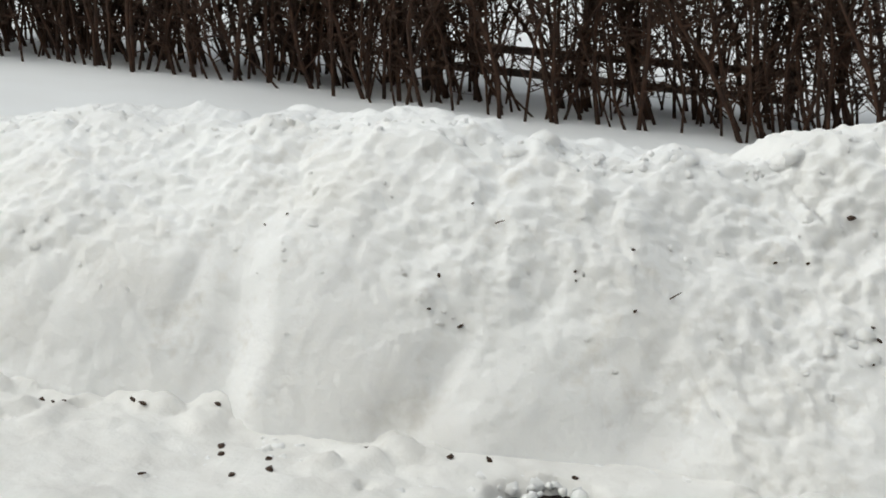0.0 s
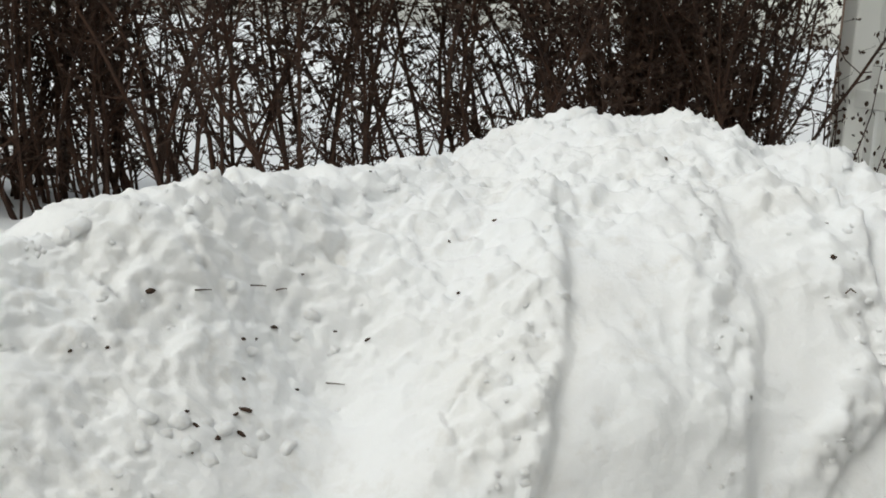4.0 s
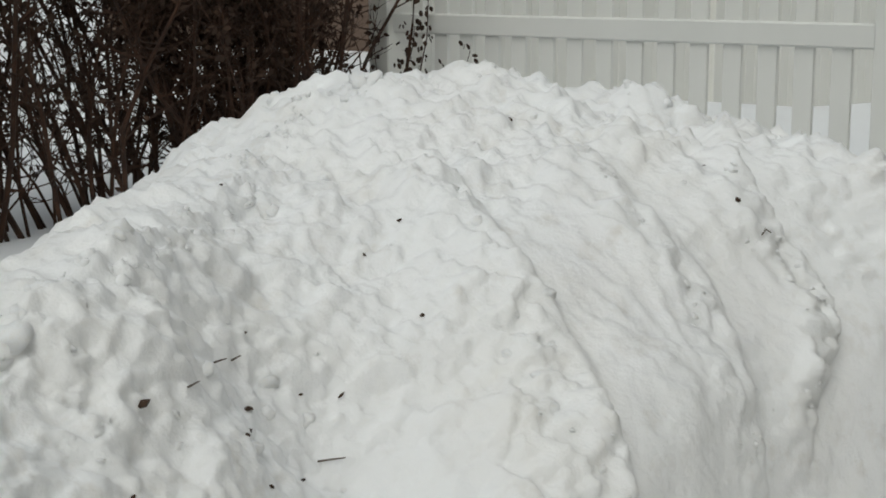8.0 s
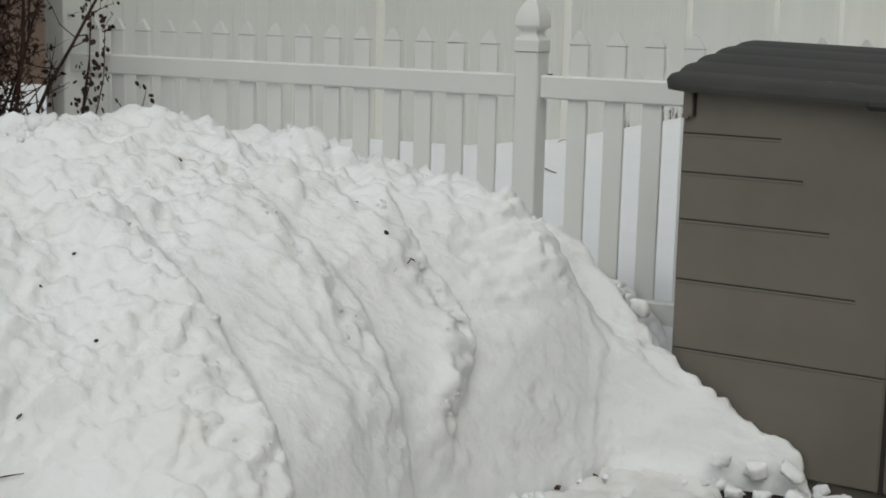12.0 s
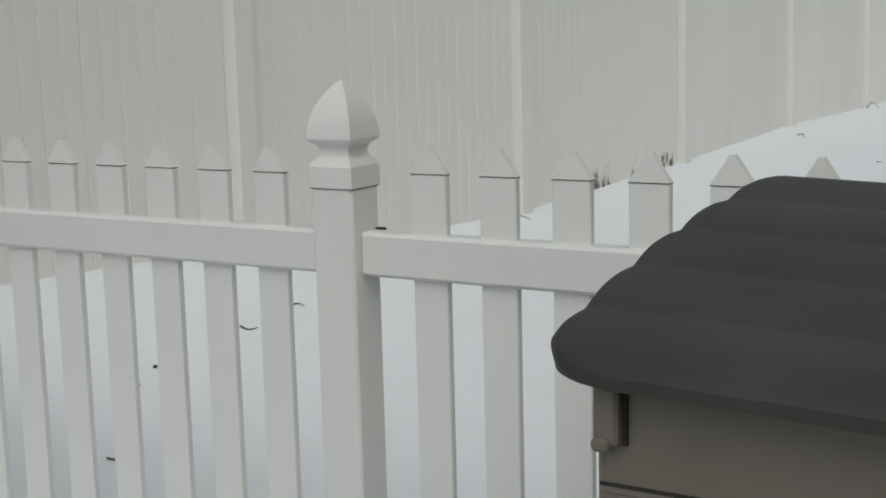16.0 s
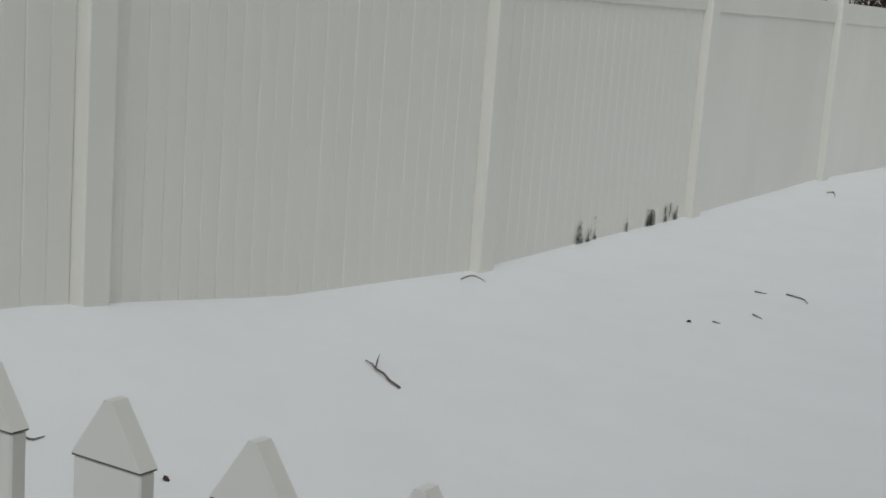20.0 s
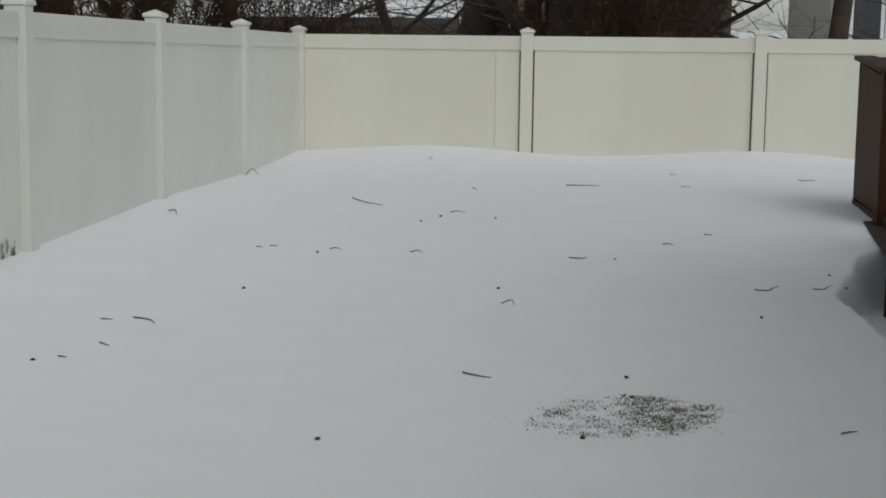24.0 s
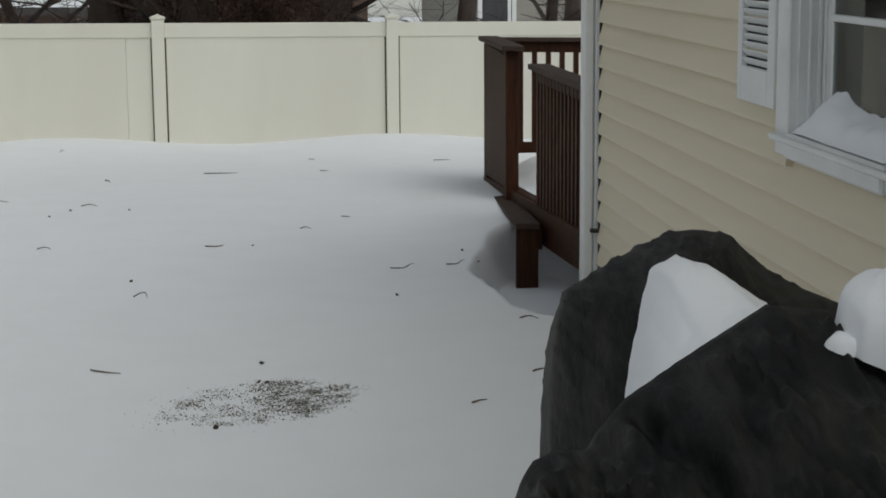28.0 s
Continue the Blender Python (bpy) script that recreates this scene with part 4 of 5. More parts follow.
# curtain and back wall share the colour that paints the room's shade
boxes("curtain", [(0.2, 0.21, WY1 - 0.17, WY1 + 0.1, WZ0, WZ1)], M_ROOM, window, "curtain behind the glass, near-black for the unlit room")
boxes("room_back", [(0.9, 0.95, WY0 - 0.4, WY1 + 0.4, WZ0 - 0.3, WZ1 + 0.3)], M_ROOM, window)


def sill_drift():
    verts, faces = [], []
    nu, nv = 26, 10
    for j in range(nv + 1):
        for i in range(nu + 1):
            y = WY1 - 0.005 - (WY1 - WY0 - 0.01) * i / nu
            x = -0.03 + 0.114 * j / nv
            s = i / nu
            h = 0.035 * math.exp(-((s - 0.12) / 0.22) ** 2) + 0.098 + 0.02 * fbm(y * 9, x * 6, 3, 3)
            h *= sstep(-0.05, 0.03, x + 0.0) * (0.35 + 0.65 * j / nv) * (0.5 + 0.5 * sstep(0, 0.12, s))
            verts.append((HX + x, HY + y, WZ0 + FALL * y - 0.004 + max(0.002, h)))
    for j in range(nv):
        for i in range(nu):
            a = j * (nu + 1) + i
            faces.append((a, a + nu + 1, a + nu + 2, a + 1))
    tagged(new("sill_snow", raw_mesh("sill_snow", verts, faces, M_SNOW, True)), "wind-blown wedge of snow resting on the window sill", "snow")


sill_drift()

shutter = boxes("shutter", [(-0.014, 0.014, -2.475, -2.412, 1.543, 2.66), (-0.014, 0.014, -2.168, -2.13, 1.543, 2.66), (-0.014, 0.014, -2.412, -2.168, 1.543, 1.655)], M_TRIM, house, "white louvred shutter", bevel=0.003)
# dark sheet paints the shade seen between the slats
boxes("shutter_back", [(0.006, 0.014, -2.412, -2.168, 1.655, 2.66)], M_SEAM, shutter)
bm = bmesh.new()
box(bm, -0.013, 0.011, -2.412, -2.168, -0.003, 0.003)
slat = mesh_of("slat", bm, M_TRIM)
for i in range(37):
    ob = part("slat", slat, None, shutter)
    ob.matrix_basis = pose(0, 0, 1.672 + 0.0265 * i, 0, 50, 0)

# the whole wall follows that fall, its uprights stay plumb
def fall_along(root):
    done = set()
    for ob in root.children_recursive:
        if ob.data.name in done:
            continue
        done.add(ob.data.name)
        m = ob.matrix_basis
        back = m.to_3x3().inverted()
        for v in ob.data.vertices:
            v.co = v.co + back @ Vector((0, 0, FALL * (m @ v.co).y))


fall_along(house)

# ---- deck ----
deck = thing("deck", (5.30, 4.0, 0), "dark brown stained wooden deck with balusters and two snowy steps", "deck")


def rail_piece(name, p, q, w, h, mat=M_DECK, label=""):
    p, q = Vector(p), Vector(q)
    d = q - p
    bm = bmesh.new()
    box(bm, 0, d.length, -w / 2, w / 2, -h / 2, h / 2, min(w, h) * 0.08)
    ob = part(name, bm, mat, deck, label)
    x = d.normalized()
    yv = Vector((0, 0, 1)).cross(x).normalized() if abs(x.z) < 0.99 else Vector((0, 1, 0))
    zv = x.cross(yv)
    ob.matrix_basis = Matrix(((x.x, yv.x, zv.x, p.x), (x.y, yv.y, zv.y, p.y), (x.z, yv.z, zv.z, p.z), (0, 0, 0, 1)))
    return ob


# local frame: x to the right, y away from the house corner
def baluster_row(p, q, n, z0a, z0b, drop=0.0, size=0.038):
    p, q = Vector(p), Vector(q)
    for i in range(n):
        f = (i + 0.5) / n
        c = p.lerp(q, f)
        boxes("baluster", [(c.x - size / 2, c.x + size / 2, c.y - size / 2, c.y + size / 2, z0a + (z0b - z0a) * f, c.z)], M_DECK, deck)


# leaning near guard
rail_piece("top_rail", (0.03, 0.03, 1.295), (0.03, 2.49, 1.445), 0.14, 0.035, M_DECK_TOP, "worn top rail board")
rail_piece("upper_rail", (0.03, 0.03, 1.24), (0.03, 2.47, 1.39), 0.04, 0.085)
baluster_row((0.03, 0.10, 1.255), (0.03, 2.46, 1.40), 22, 0.30, 0.34, size=0.046)
rail_piece("lower_rail", (0.03, 0.03, 0.36), (0.03, 2.47, 0.42), 0.04, 0.09)
# far corner guard
boxes("post", [(-0.045, 0.05, 3.32, 3.41, 0.1, 1.545)], M_DECK, deck, bevel=0.004)
boxes("post", [(-0.005, 0.09, 4.50, 4.60, 0.1, 1.60)], M_DECK, deck, bevel=0.004)
rail_piece("top_rail", (0.0, 3.26, 1.561), (0.035, 4.62, 1.645), 0.16, 0.035, M_DECK_TOP, "worn top rail board")
rail_piece("upper_rail", (0.0, 3.34, 1.498), (0.035, 4.6, 1.58), 0.04, 0.09)
baluster_row((0.0, 3.43, 1.515), (0.035, 4.5, 1.6), 12, 0.55, 0.55, size=0.075)
rail_piece("lower_rail", (0.0, 3.34, 0.668), (0.035, 4.6, 0.70), 0.04, 0.09)
# back guard
rail_piece("top_rail", (-0.02, 4.57, 1.635), (3.6, 4.57, 1.60), 0.14, 0.035, M_DECK_TOP, "worn top rail board")
rail_piece("upper_rail", (0.0, 4.57, 1.575), (3.6, 4.57, 1.54), 0.04, 0.085)
baluster_row((0.12, 4.57, 1.56), (3.55, 4.57, 1.53), 30, 0.78, 0.78)
rail_piece("lower_rail", (0.0, 4.57, 0.76), (3.6, 4.57, 0.76), 0.04, 0.09)
# floor boards and steps
for i in range(24):
    boxes("floor_board", [(0.03 + i * 0.143, 0.03 + i * 0.143 + 0.137, 0.0, 4.6, 0.50, 0.535)], M_DECK, deck)
boxes("rim_joist", [(-0.01, 0.028, 0.0, 4.6, 0.30, 0.53)], M_DECK, deck)
rail_piece("tread", (-0.145, 1.91, 0.45), (0.015, 4.05, 0.45), 0.150, 0.038, M_DECK_TOP, "worn step board")
for f in (0.01, 0.5, 0.97):
    y0, x0 = 1.91 + 2.14 * f, -0.145 + 0.16 * f
    boxes("stringer", [(x0 - 0.07, x0 + 0.07, y0, y0 + 0.045, 0.05, 0.43)], M_DECK, deck, bevel=0.004)
rail_piece("riser", (-0.06, 1.95, 0.36), (0.09, 4.05, 0.36), 0.03, 0.13)
# snow blown over the far boards
verts, faces = [], []
for j in range(15):
    for i in range(30):
        x, y = 5.40 + i * 0.1, 6.6 + j * 0.135
        verts.append((x, y, 0.538 + max(0.0, 0.12 + 0.12 * fbm(x * 1.3, y * 1.3, 3, 3)) * sstep(0, 0.25, j / 14) * sstep(0, 0.1, i / 29)))
for j in range(14):
    for i in range(29):
        a = j * 30 + i
        faces.append((a, a + 1, a + 31, a + 30))
tagged(new("deck_snow", raw_mesh("deck_snow", verts, faces, M_SNOW, True)), "drifted snow lying on the deck boards", "snow")

# ---- grill under its cover ----
# raised hood: outer and inner rim of the cloth, left foot to right foot; front part: top edge of the drape
HOOD_X = [4.012, 4.008, 4.013, 4.021, 4.044, 4.107, 4.18, 4.243, 4.296, 4.35, 4.41, 4.471, 4.554, 4.75]
HOOD_Z = [0.70, 0.90, 1.006, 1.08, 1.142, 1.181, 1.221, 1.246, 1.25, 1.238, 1.179, 1.145, 1.104, 1.0]
RIM_X = [4.10, 4.103, 4.107, 4.115, 4.125, 4.132, 4.145, 4.19, 4.225, 4.255, 4.30, 4.344, 4.42, 4.60]
RIM_Z = [0.70, 0.90, 1.0, 1.06, 1.11, 1.16, 1.205, 1.224, 1.21, 1.19, 1.165, 1.139, 1.10, 1.0]
DRAPE_X = [3.835, 3.845, 3.857, 3.872, 3.89, 3.925, 3.967, 3.985, 4.026, 4.132, 4.239, 4.331, 4.427, 4.7, 5.0]
DRAPE_Z = [0.36, 0.78, 0.90, 0.944, 0.972, 0.988, 0.984, 1.012, 1.061, 1.13, 1.195, 1.185, 1.165, 1.15, 1.14]
DRAPE_Y = -0.85


def along(xs, zs, t):
    # point at share t of a rim, evenly by length
    d = np.concatenate(([0], np.cumsum(np.hypot(np.diff(xs), np.diff(zs)))))
    return float(np.interp(t * d[-1], d, xs)), float(np.interp(t * d[-1], d, zs))


def by_index(xs, zs, t):
    k = np.arange(len(xs))
    return float(np.interp(t * k[-1], k, xs)), float(np.interp(t * k[-1], k, zs))


def cover_top(x, y):
    f = max(0.0, (DRAPE_Y - y) / 0.65)
    return interp(x, DRAPE_X, DRAPE_Z) - 0.16 * f - 0.06 * f * f


def sheet_mesh(name, rows, mat):
    w = len(rows[0])
    faces = [(j * w + i, j * w + i + 1, (j + 1) * w + i + 1, (j + 1) * w + i) for j in range(len(rows) - 1) for i in range(w - 1)]
    return raw_mesh(name, [v for r in rows for v in r], faces, mat, True)


def hood_cloth():
    rows = []
    n = 170
    for k in range(34):
        f = k / 33
        row = []
        for i in range(n + 1):
            t = i / n
            ox, oz = by_index(HOOD_X, HOOD_Z, t)
            ix, iz = by_index(RIM_X, RIM_Z, t)
            if f < 0.35:                        # down the back
                g = f / 0.35
                x, y, z = ox + 0.02 * (1 - g), -0.12 - 0.20 * g, oz - 0.10 * (1 - g) ** 2
            elif f < 0.85:                      # the broad front band, swelling a little
                g = (f - 0.35) / 0.5
                e = math.sin(math.pi * g)
                x, y, z = ox + (ix - ox) * g, -0.32 - 0.23 * g - 0.02 * e, oz + (iz - oz) * g
            else:                               # turned in under the rim
                g = (f - 0.85) / 0.15
                x, y, z = ix + 0.05 * g, -0.55 + 0.05 * g, iz - 0.05 * g
            fold = 1 - min(1.0, abs(fbm(t * 16 + f * 1.5, f * 2.2, 4, 3)) * 2.4)
            soft = fbm(t * 9, f * 3, 8, 3)
            wave = 0.006 * fold ** 3 + 0.006 * soft + 0.0012 * fbm(t * 50, f * 14, 2, 3) - 0.004
            row.append((x + 0.014 - 0.5 * wave, y - 0.6 * wave, z - 0.008 + wave))
        rows.append(row)
    return sheet_mesh("hood", rows, M_COVER)


def drape_cloth():
    rows = []
    n = 190
    for k in range(58):
        f = k / 50 - 0.06
        row = []
        for i in range(n + 1):
            t = i / n
            x, z = along(DRAPE_X, DRAPE_Z, t)
            g = max(0.0, f)
            y = DRAPE_Y - 0.65 * f
            if f < 0:                           # falls away behind the top edge
                z += 1.6 * f
            elif g <= 1.0:
                z -= 0.16 * g + 0.06 * g * g
            else:                               # hangs down at the front
                y, z = DRAPE_Y - 0.65 - 0.01 * (k - 53), z - 0.22 - (z - 0.58) * (g - 1.0) / 0.08
            x -= 0.05 * g * (1 - t)
            # long folds that run down from the edge, and small puckers
            pull = 1 - min(1.0, abs(fbm(t * 10 - 0.9 * g, g * 1.1, 4, 3)) * 2.6)
            pleat = 1 - min(1.0, abs(fbm(t * 30 + 0.7 * g, g * 1.6, 14, 3)) * 2.4)
            wave = sstep(0, 0.18, g) * (0.034 * pull ** 4 + 0.022 * pleat ** 4) + 0.012 * fbm(t * 7, g * 3, 9, 3) * sstep(0, 0.2, g) + 0.0025 * fbm(t * 70, g * 25, 2, 3)
            # a deep tuck below the corner of the hood
            tuck = math.exp(-((t - 0.44 - 0.10 * g) / 0.012) ** 2) * sstep(0.02, 0.12, g) * sstep(0.9, 0.4, g)
            wave -= 0.040 * tuck
            row.append((x - 0.25 * wave, y - 0.5 * wave, max(0.34, z + wave)))
        rows.append(row)
    return sheet_mesh("drape", rows, M_COVER)


grill = thing("covered_grill", (0, 0, 0), "barbecue grill under a creased black cloth cover, snow lying on top", "grill")
part("hood_cover", hood_cloth(), None, grill, "rounded hood of the black cover")
part("cover", drape_cloth(), None, grill, "creased black cloth hanging in folds")
for x, y in ((4.08, -1.4), (4.85, -1.4), (4.08, -0.3), (4.85, -0.3)):
    boxes("leg", [(x - 0.02, x + 0.02, y - 0.02, y + 0.02, 0.2, 0.72)], M_SEAM, grill)
boxes("firebox", [(4.12, 4.88, -1.35, -0.3, 0.5, 0.76)], M_SEAM, grill, bevel=0.03)


def snow_heap(name, cx, cy, rx, ry, z0, h, seed, label, n=40):
    verts, faces = [], []
    for j in range(n + 1):
        for i in range(n + 1):
            u, v = 2 * i / n - 1, 2 * j / n - 1
            r = math.hypot(u, v)
            k = max(abs(u), abs(v)) / r if r else 1
            u, v = u * k, v * k
            x, y = cx + rx * u, cy + ry * v
            e = 1 - (u * u + v * v)
            w = 1 + 0.12 * fbm(u * 1.4 + seed, v * 1.4, seed, 2)
            z = z0(x, y) + h * (max(0.0, e) ** 0.42) * w + 0.012 * fbm(x * 18, y * 18, seed, 3) * (e > 0.02)
            verts.append((cx + rx * u * w, cy + ry * v * w, z))
    for j in range(n):
        for i in range(n):
            a = j * (n + 1) + i
            faces.append((a, a + 1, a + n + 2, a + n + 1))
    return tagged(new(name, raw_mesh(name, verts, faces, M_SNOW, True)), label, "snow", "snow on the grill cover")


def pocket_snow():
    # fills the hollow between the rim of the hood and the top edge of the drape
    rows = []
    for j in range(41):
        v = j / 40
        ax, az = by_index(RIM_X, RIM_Z, 0.125 + 0.69 * v)
        bx, bz = along(DRAPE_X, DRAPE_Z, 0.47 + 0.13 * v)
        row = []
        for i in range(31):
            u = i / 30
            x = ax + (bx - ax) * u + 0.006 * fbm(v * 9, 2, 1, 3)
            y = -0.535 + (-0.825 + 0.535) * u
            z = az + (bz - 0.02 - az) * u + 0.026 * math.sin(math.pi * min(1, u * 1.2)) * sstep(0, 0.25, v) * sstep(1.0, 0.75, v) + 0.010 * fbm(x * 7, y * 7, 2, 3) + 0.004 * fbm(x * 30, y * 30, 2, 3)
            z -= 0.05 * (1 - sstep(0, 0.06, u))
            row.append((x, y, z))
        rows.append(row)
    return tagged(new("pocket_snow", sheet_mesh("pocket_snow", rows, M_SNOW)), "smooth snow filling the hollow of the grill cover", "snow", "snow on the grill cover")


pocket_snow()
snow_heap("cover_snow", 4.475, -0.98, 0.175, 0.12, lambda x, y: cover_top(x, y) + 0.008, 0.118, 3.0, "rounded lump of snow on the black cover")
snow_heap("cover_snow", 4.31, -0.99, 0.035, 0.025, lambda x, y: cover_top(x, y) + 0.006, 0.016, 7.0, "small clump of snow at the edge of the lump", n=16)
snow_heap("cover_snow", 4.295, -0.56, 0.045, 0.05, lambda x, y: 1.135 - 0.3 * (x - 4.295), 0.035, 5.0, "small ridge of snow in the hollow of the black cover", n=20)
# ---- neighbours and trees beyond the fences ----
M_BROWN = two_tone("brown_clapboard", (0.13, 0.085, 0.06), (0.10, 0.065, 0.048), 3, 0.8, 40, 0.3, 0.01, (1, 0.4, 8))
M_GREYSIDE = two_tone("grey_beige_siding", (0.34, 0.32, 0.28), (0.28, 0.265, 0.235), 3, 0.8, 40, 0.2, 0.01, (0.4, 1, 8))
M_BLIND = two_tone("brown_blind", (0.22, 0.14, 0.08), (0.17, 0.105, 0.06), 4, 0.8, 60, 0.3, 0.01, (0.3, 1, 30))
M_DARKPANE = two_tone("dark_pane", (0.03, 0.032, 0.04), (0.05, 0.05, 0.055), 2, 0.15)


def far_house(name, loc, rz, w, d, h, mat, label, windows=(), snow_roof=True, roof_h=1.6):
    t = thing(name, loc, label, "house", "neighbouring houses", rz)
    boxes("wall", [(0, w, 0, d, -0.3, h)], mat, t)
    nb = int(h / 0.2)
    bm = bmesh.new()
    for i in range(nb):
        box(bm, 0.0, w, -0.012, 0.0, 0.2 * i, 0.2 * i + 0.185)
    part("siding", bm, mat, t)
    bm = bmesh.new()
    v = [bm.verts.new(c) for c in ((-0.4, -0.5, h - 0.05), (w + 0.4, -0.5, h - 0.05), (w + 0.4, d / 2, h + roof_h), (-0.4, d / 2, h + roof_h), (w + 0.4, d + 0.5, h - 0.05), (-0.4, d + 0.5, h - 0.05))]
    for f in ((0, 1, 2, 3), (3, 2, 4, 5), (0, 3, 5), (1, 4, 2), (0, 5, 4, 1)):
        bm.faces.new([v[i] for i in f])
    part("roof", bm, M_SNOW if snow_roof else M_ROOF, t, "snow-covered roof" if snow_roof else "")
    boxes("fascia", [(-0.4, w + 0.4, -0.53, -0.5, h - 0.2, h - 0.02)], M_TRIM if not snow_roof else M_ROOF, t)
    for x0, x1, z0, z1, blind in windows:
        win = boxes("window", [(x0 - 0.1, x1 + 0.1, -0.05, -0.01, z1, z1 + 0.1), (x0 - 0.1, x1 + 0.1, -0.05, -0.01, z0 - 0.1, z0), (x0 - 0.1, x0, -0.05, -0.01, z0, z1), (x1, x1 + 0.1, -0.05, -0.01, z0, z1), ((x0 + x1) / 2 + 0.25, (x0 + x1) / 2 + 0.33, -0.04, -0.01, z0, z1)], M_TRIM, t, "white-framed window")
        mid = (x0 + x1) / 2 + 0.25
        boxes("pane", [(x0, mid, -0.02, -0.013, z0, z1)], M_BLIND if blind else M_DARKPANE, win, "pane with a lowered brown blind" if blind else "")
        boxes("pane", [(mid + 0.08, x1, -0.02, -0.013, z0, z1)], M_DARKPANE, win)
    return t


far_house("house_beyond", (8.1, 30.0, 0.6), 0, 11, 8, 5.2, M_GREYSIDE, "grey-beige sided house behind the back fence", ((2.75, 4.9, 1.25, 2.05, True), (0.5, 1.2, 1.0, 2.6, False), (6.5, 7.6, 1.2, 2.4, False)), True)
far_house("garage_beyond", (-6.2, 32.0, 0.3), 0, 5.4, 5, 2.27, M_BROWN, "low brown garage with a snowy roof behind the back fence", (), True, 0.52)
far_house("house_far", (-9, 44.0, 0.3), 0, 16, 8, 5.0, M_BROWN, "dark brown house far behind the yard", ((3, 4.2, 1.6, 2.6, False), (8, 9.2, 1.6, 2.6, False)), True)
far_house("brown_house", (-12, 16, 0.3), -90, 12, 8, 5, M_BROWN, "brown clapboard house across the snowy lawn", ((8.0, 9.2, 1.2, 2.4, False), (3.0, 4.2, 1.2, 2.4, False)), True)


def tree(seed, height, rad, label):
    r = random.Random(seed)
    t = thing("bare_tree", (0, 0, 0), label, "tree", "bare trees behind the fence")
    tv, tf, cv, cf = [], [], [], []

    def grow(p, d, l, rd, depth):
        pts, rads = [p.copy()], [rd]
        n = 5 if depth < 2 else 3
        for k in range(n):
            d = (d + Vector((r.gauss(0, 0.13), r.gauss(0, 0.13), 0.03))).normalized()
            p = p + d * l / n
            pts.append(p.copy())
            rads.append(rd * (1 - 0.55 * (k + 1) / n))
        tube(tv if depth < 1 else cv, tf if depth < 1 else cf, pts, rads, 8 if depth == 0 else (5 if depth == 1 else 3))
        if depth >= 4:
            return
        for _ in range((7, 6, 5, 4)[depth]):
            k = r.randint(1 if depth == 0 else 0, n - 1)
            q = pts[k].lerp(pts[k + 1], r.random())
            e = (d * 0.45 + Vector((r.gauss(0, 1), r.gauss(0, 1), r.uniform(-0.35, 0.6))).normalized()).normalized()
            grow(q, e, l * r.uniform(0.38, 0.62), rads[k] * 0.45, depth + 1)

    grow(Vector((0, 0, -0.3)), Vector((r.gauss(0, 0.05), 0, 1)), height, rad, 0)
    part("trunk", raw_mesh("trunk", tv, tf, M_BARK_GREY, True), None, t)
    part("crown", raw_mesh("crown", cv, cf, M_BARK_GREY), None, t, "tangle of bare branches")
    return t


trees = [tree(21, 6.5, 0.26, "bare tree with a thick dark trunk and tangled branches"), tree(22, 5.0, 0.12, "slim bare tree with tangled branches"), tree(23, 6.0, 0.16, "bare tree with low spreading branches")]
for k, (x, y, which, rz, s) in enumerate(((1.35, 14.6, 0, 40, 1.0), (7.6, 19.0, 1, 200, 1.0), (6.2, 16.2, 2, 120, 1.0), (2.75, 14.4, 0, 300, 1.1), (3.5, 15.0, 0, 100, 0.9), (2.4, 15.4, 2, 30, 0.9), (4.1, 18.5, 0, 10, 1.25), (5.4, 21.0, 1, 80, 1.1), (0.2, 21.0, 1, 150, 1.0), (-2.4, 18.5, 2, 20, 1.0), (9.0, 22.0, 2, 60, 1.1), (8.3, 17.0, 1, 260, 1.0), (-5.0, 22.0, 0, 330, 1.0))):
    m = pose(x, y, 0.4, 0, 0, rz) @ Matrix.Scale(s, 4)
    if k == 0:
        trees[0].matrix_basis = m
    elif k == 1:
        trees[1].matrix_basis = m
    elif k == 2:
        trees[2].matrix_basis = m
    else:
        copy_thing(trees[which], m)

# brushy growth right behind the back fence
scrub = [shrub("scrub_bush", 140 + k, "dense leafless brown scrub behind the fence", "shrub", "scrub behind the fence", 2.9, 16) for k in range(2)]
rng = random.Random(5)
for k in range(40):
    x = -3.6 + k * 0.22 + rng.uniform(-0.08, 0.08)
    if 2.3 < x < 3.9 or x < -0.9 or (x < 0.4 and k % 2):
        m = pose(x, 13.6 + rng.uniform(0, 1.4), 0.3, 0, 0, rng.uniform(-60, 60))
        copy_thing(scrub[k % 2], m)
scrub[0].matrix_basis = pose(-4.2, 14.0, 0.3)
scrub[1].matrix_basis = pose(3.4, 15.2, 0.3)

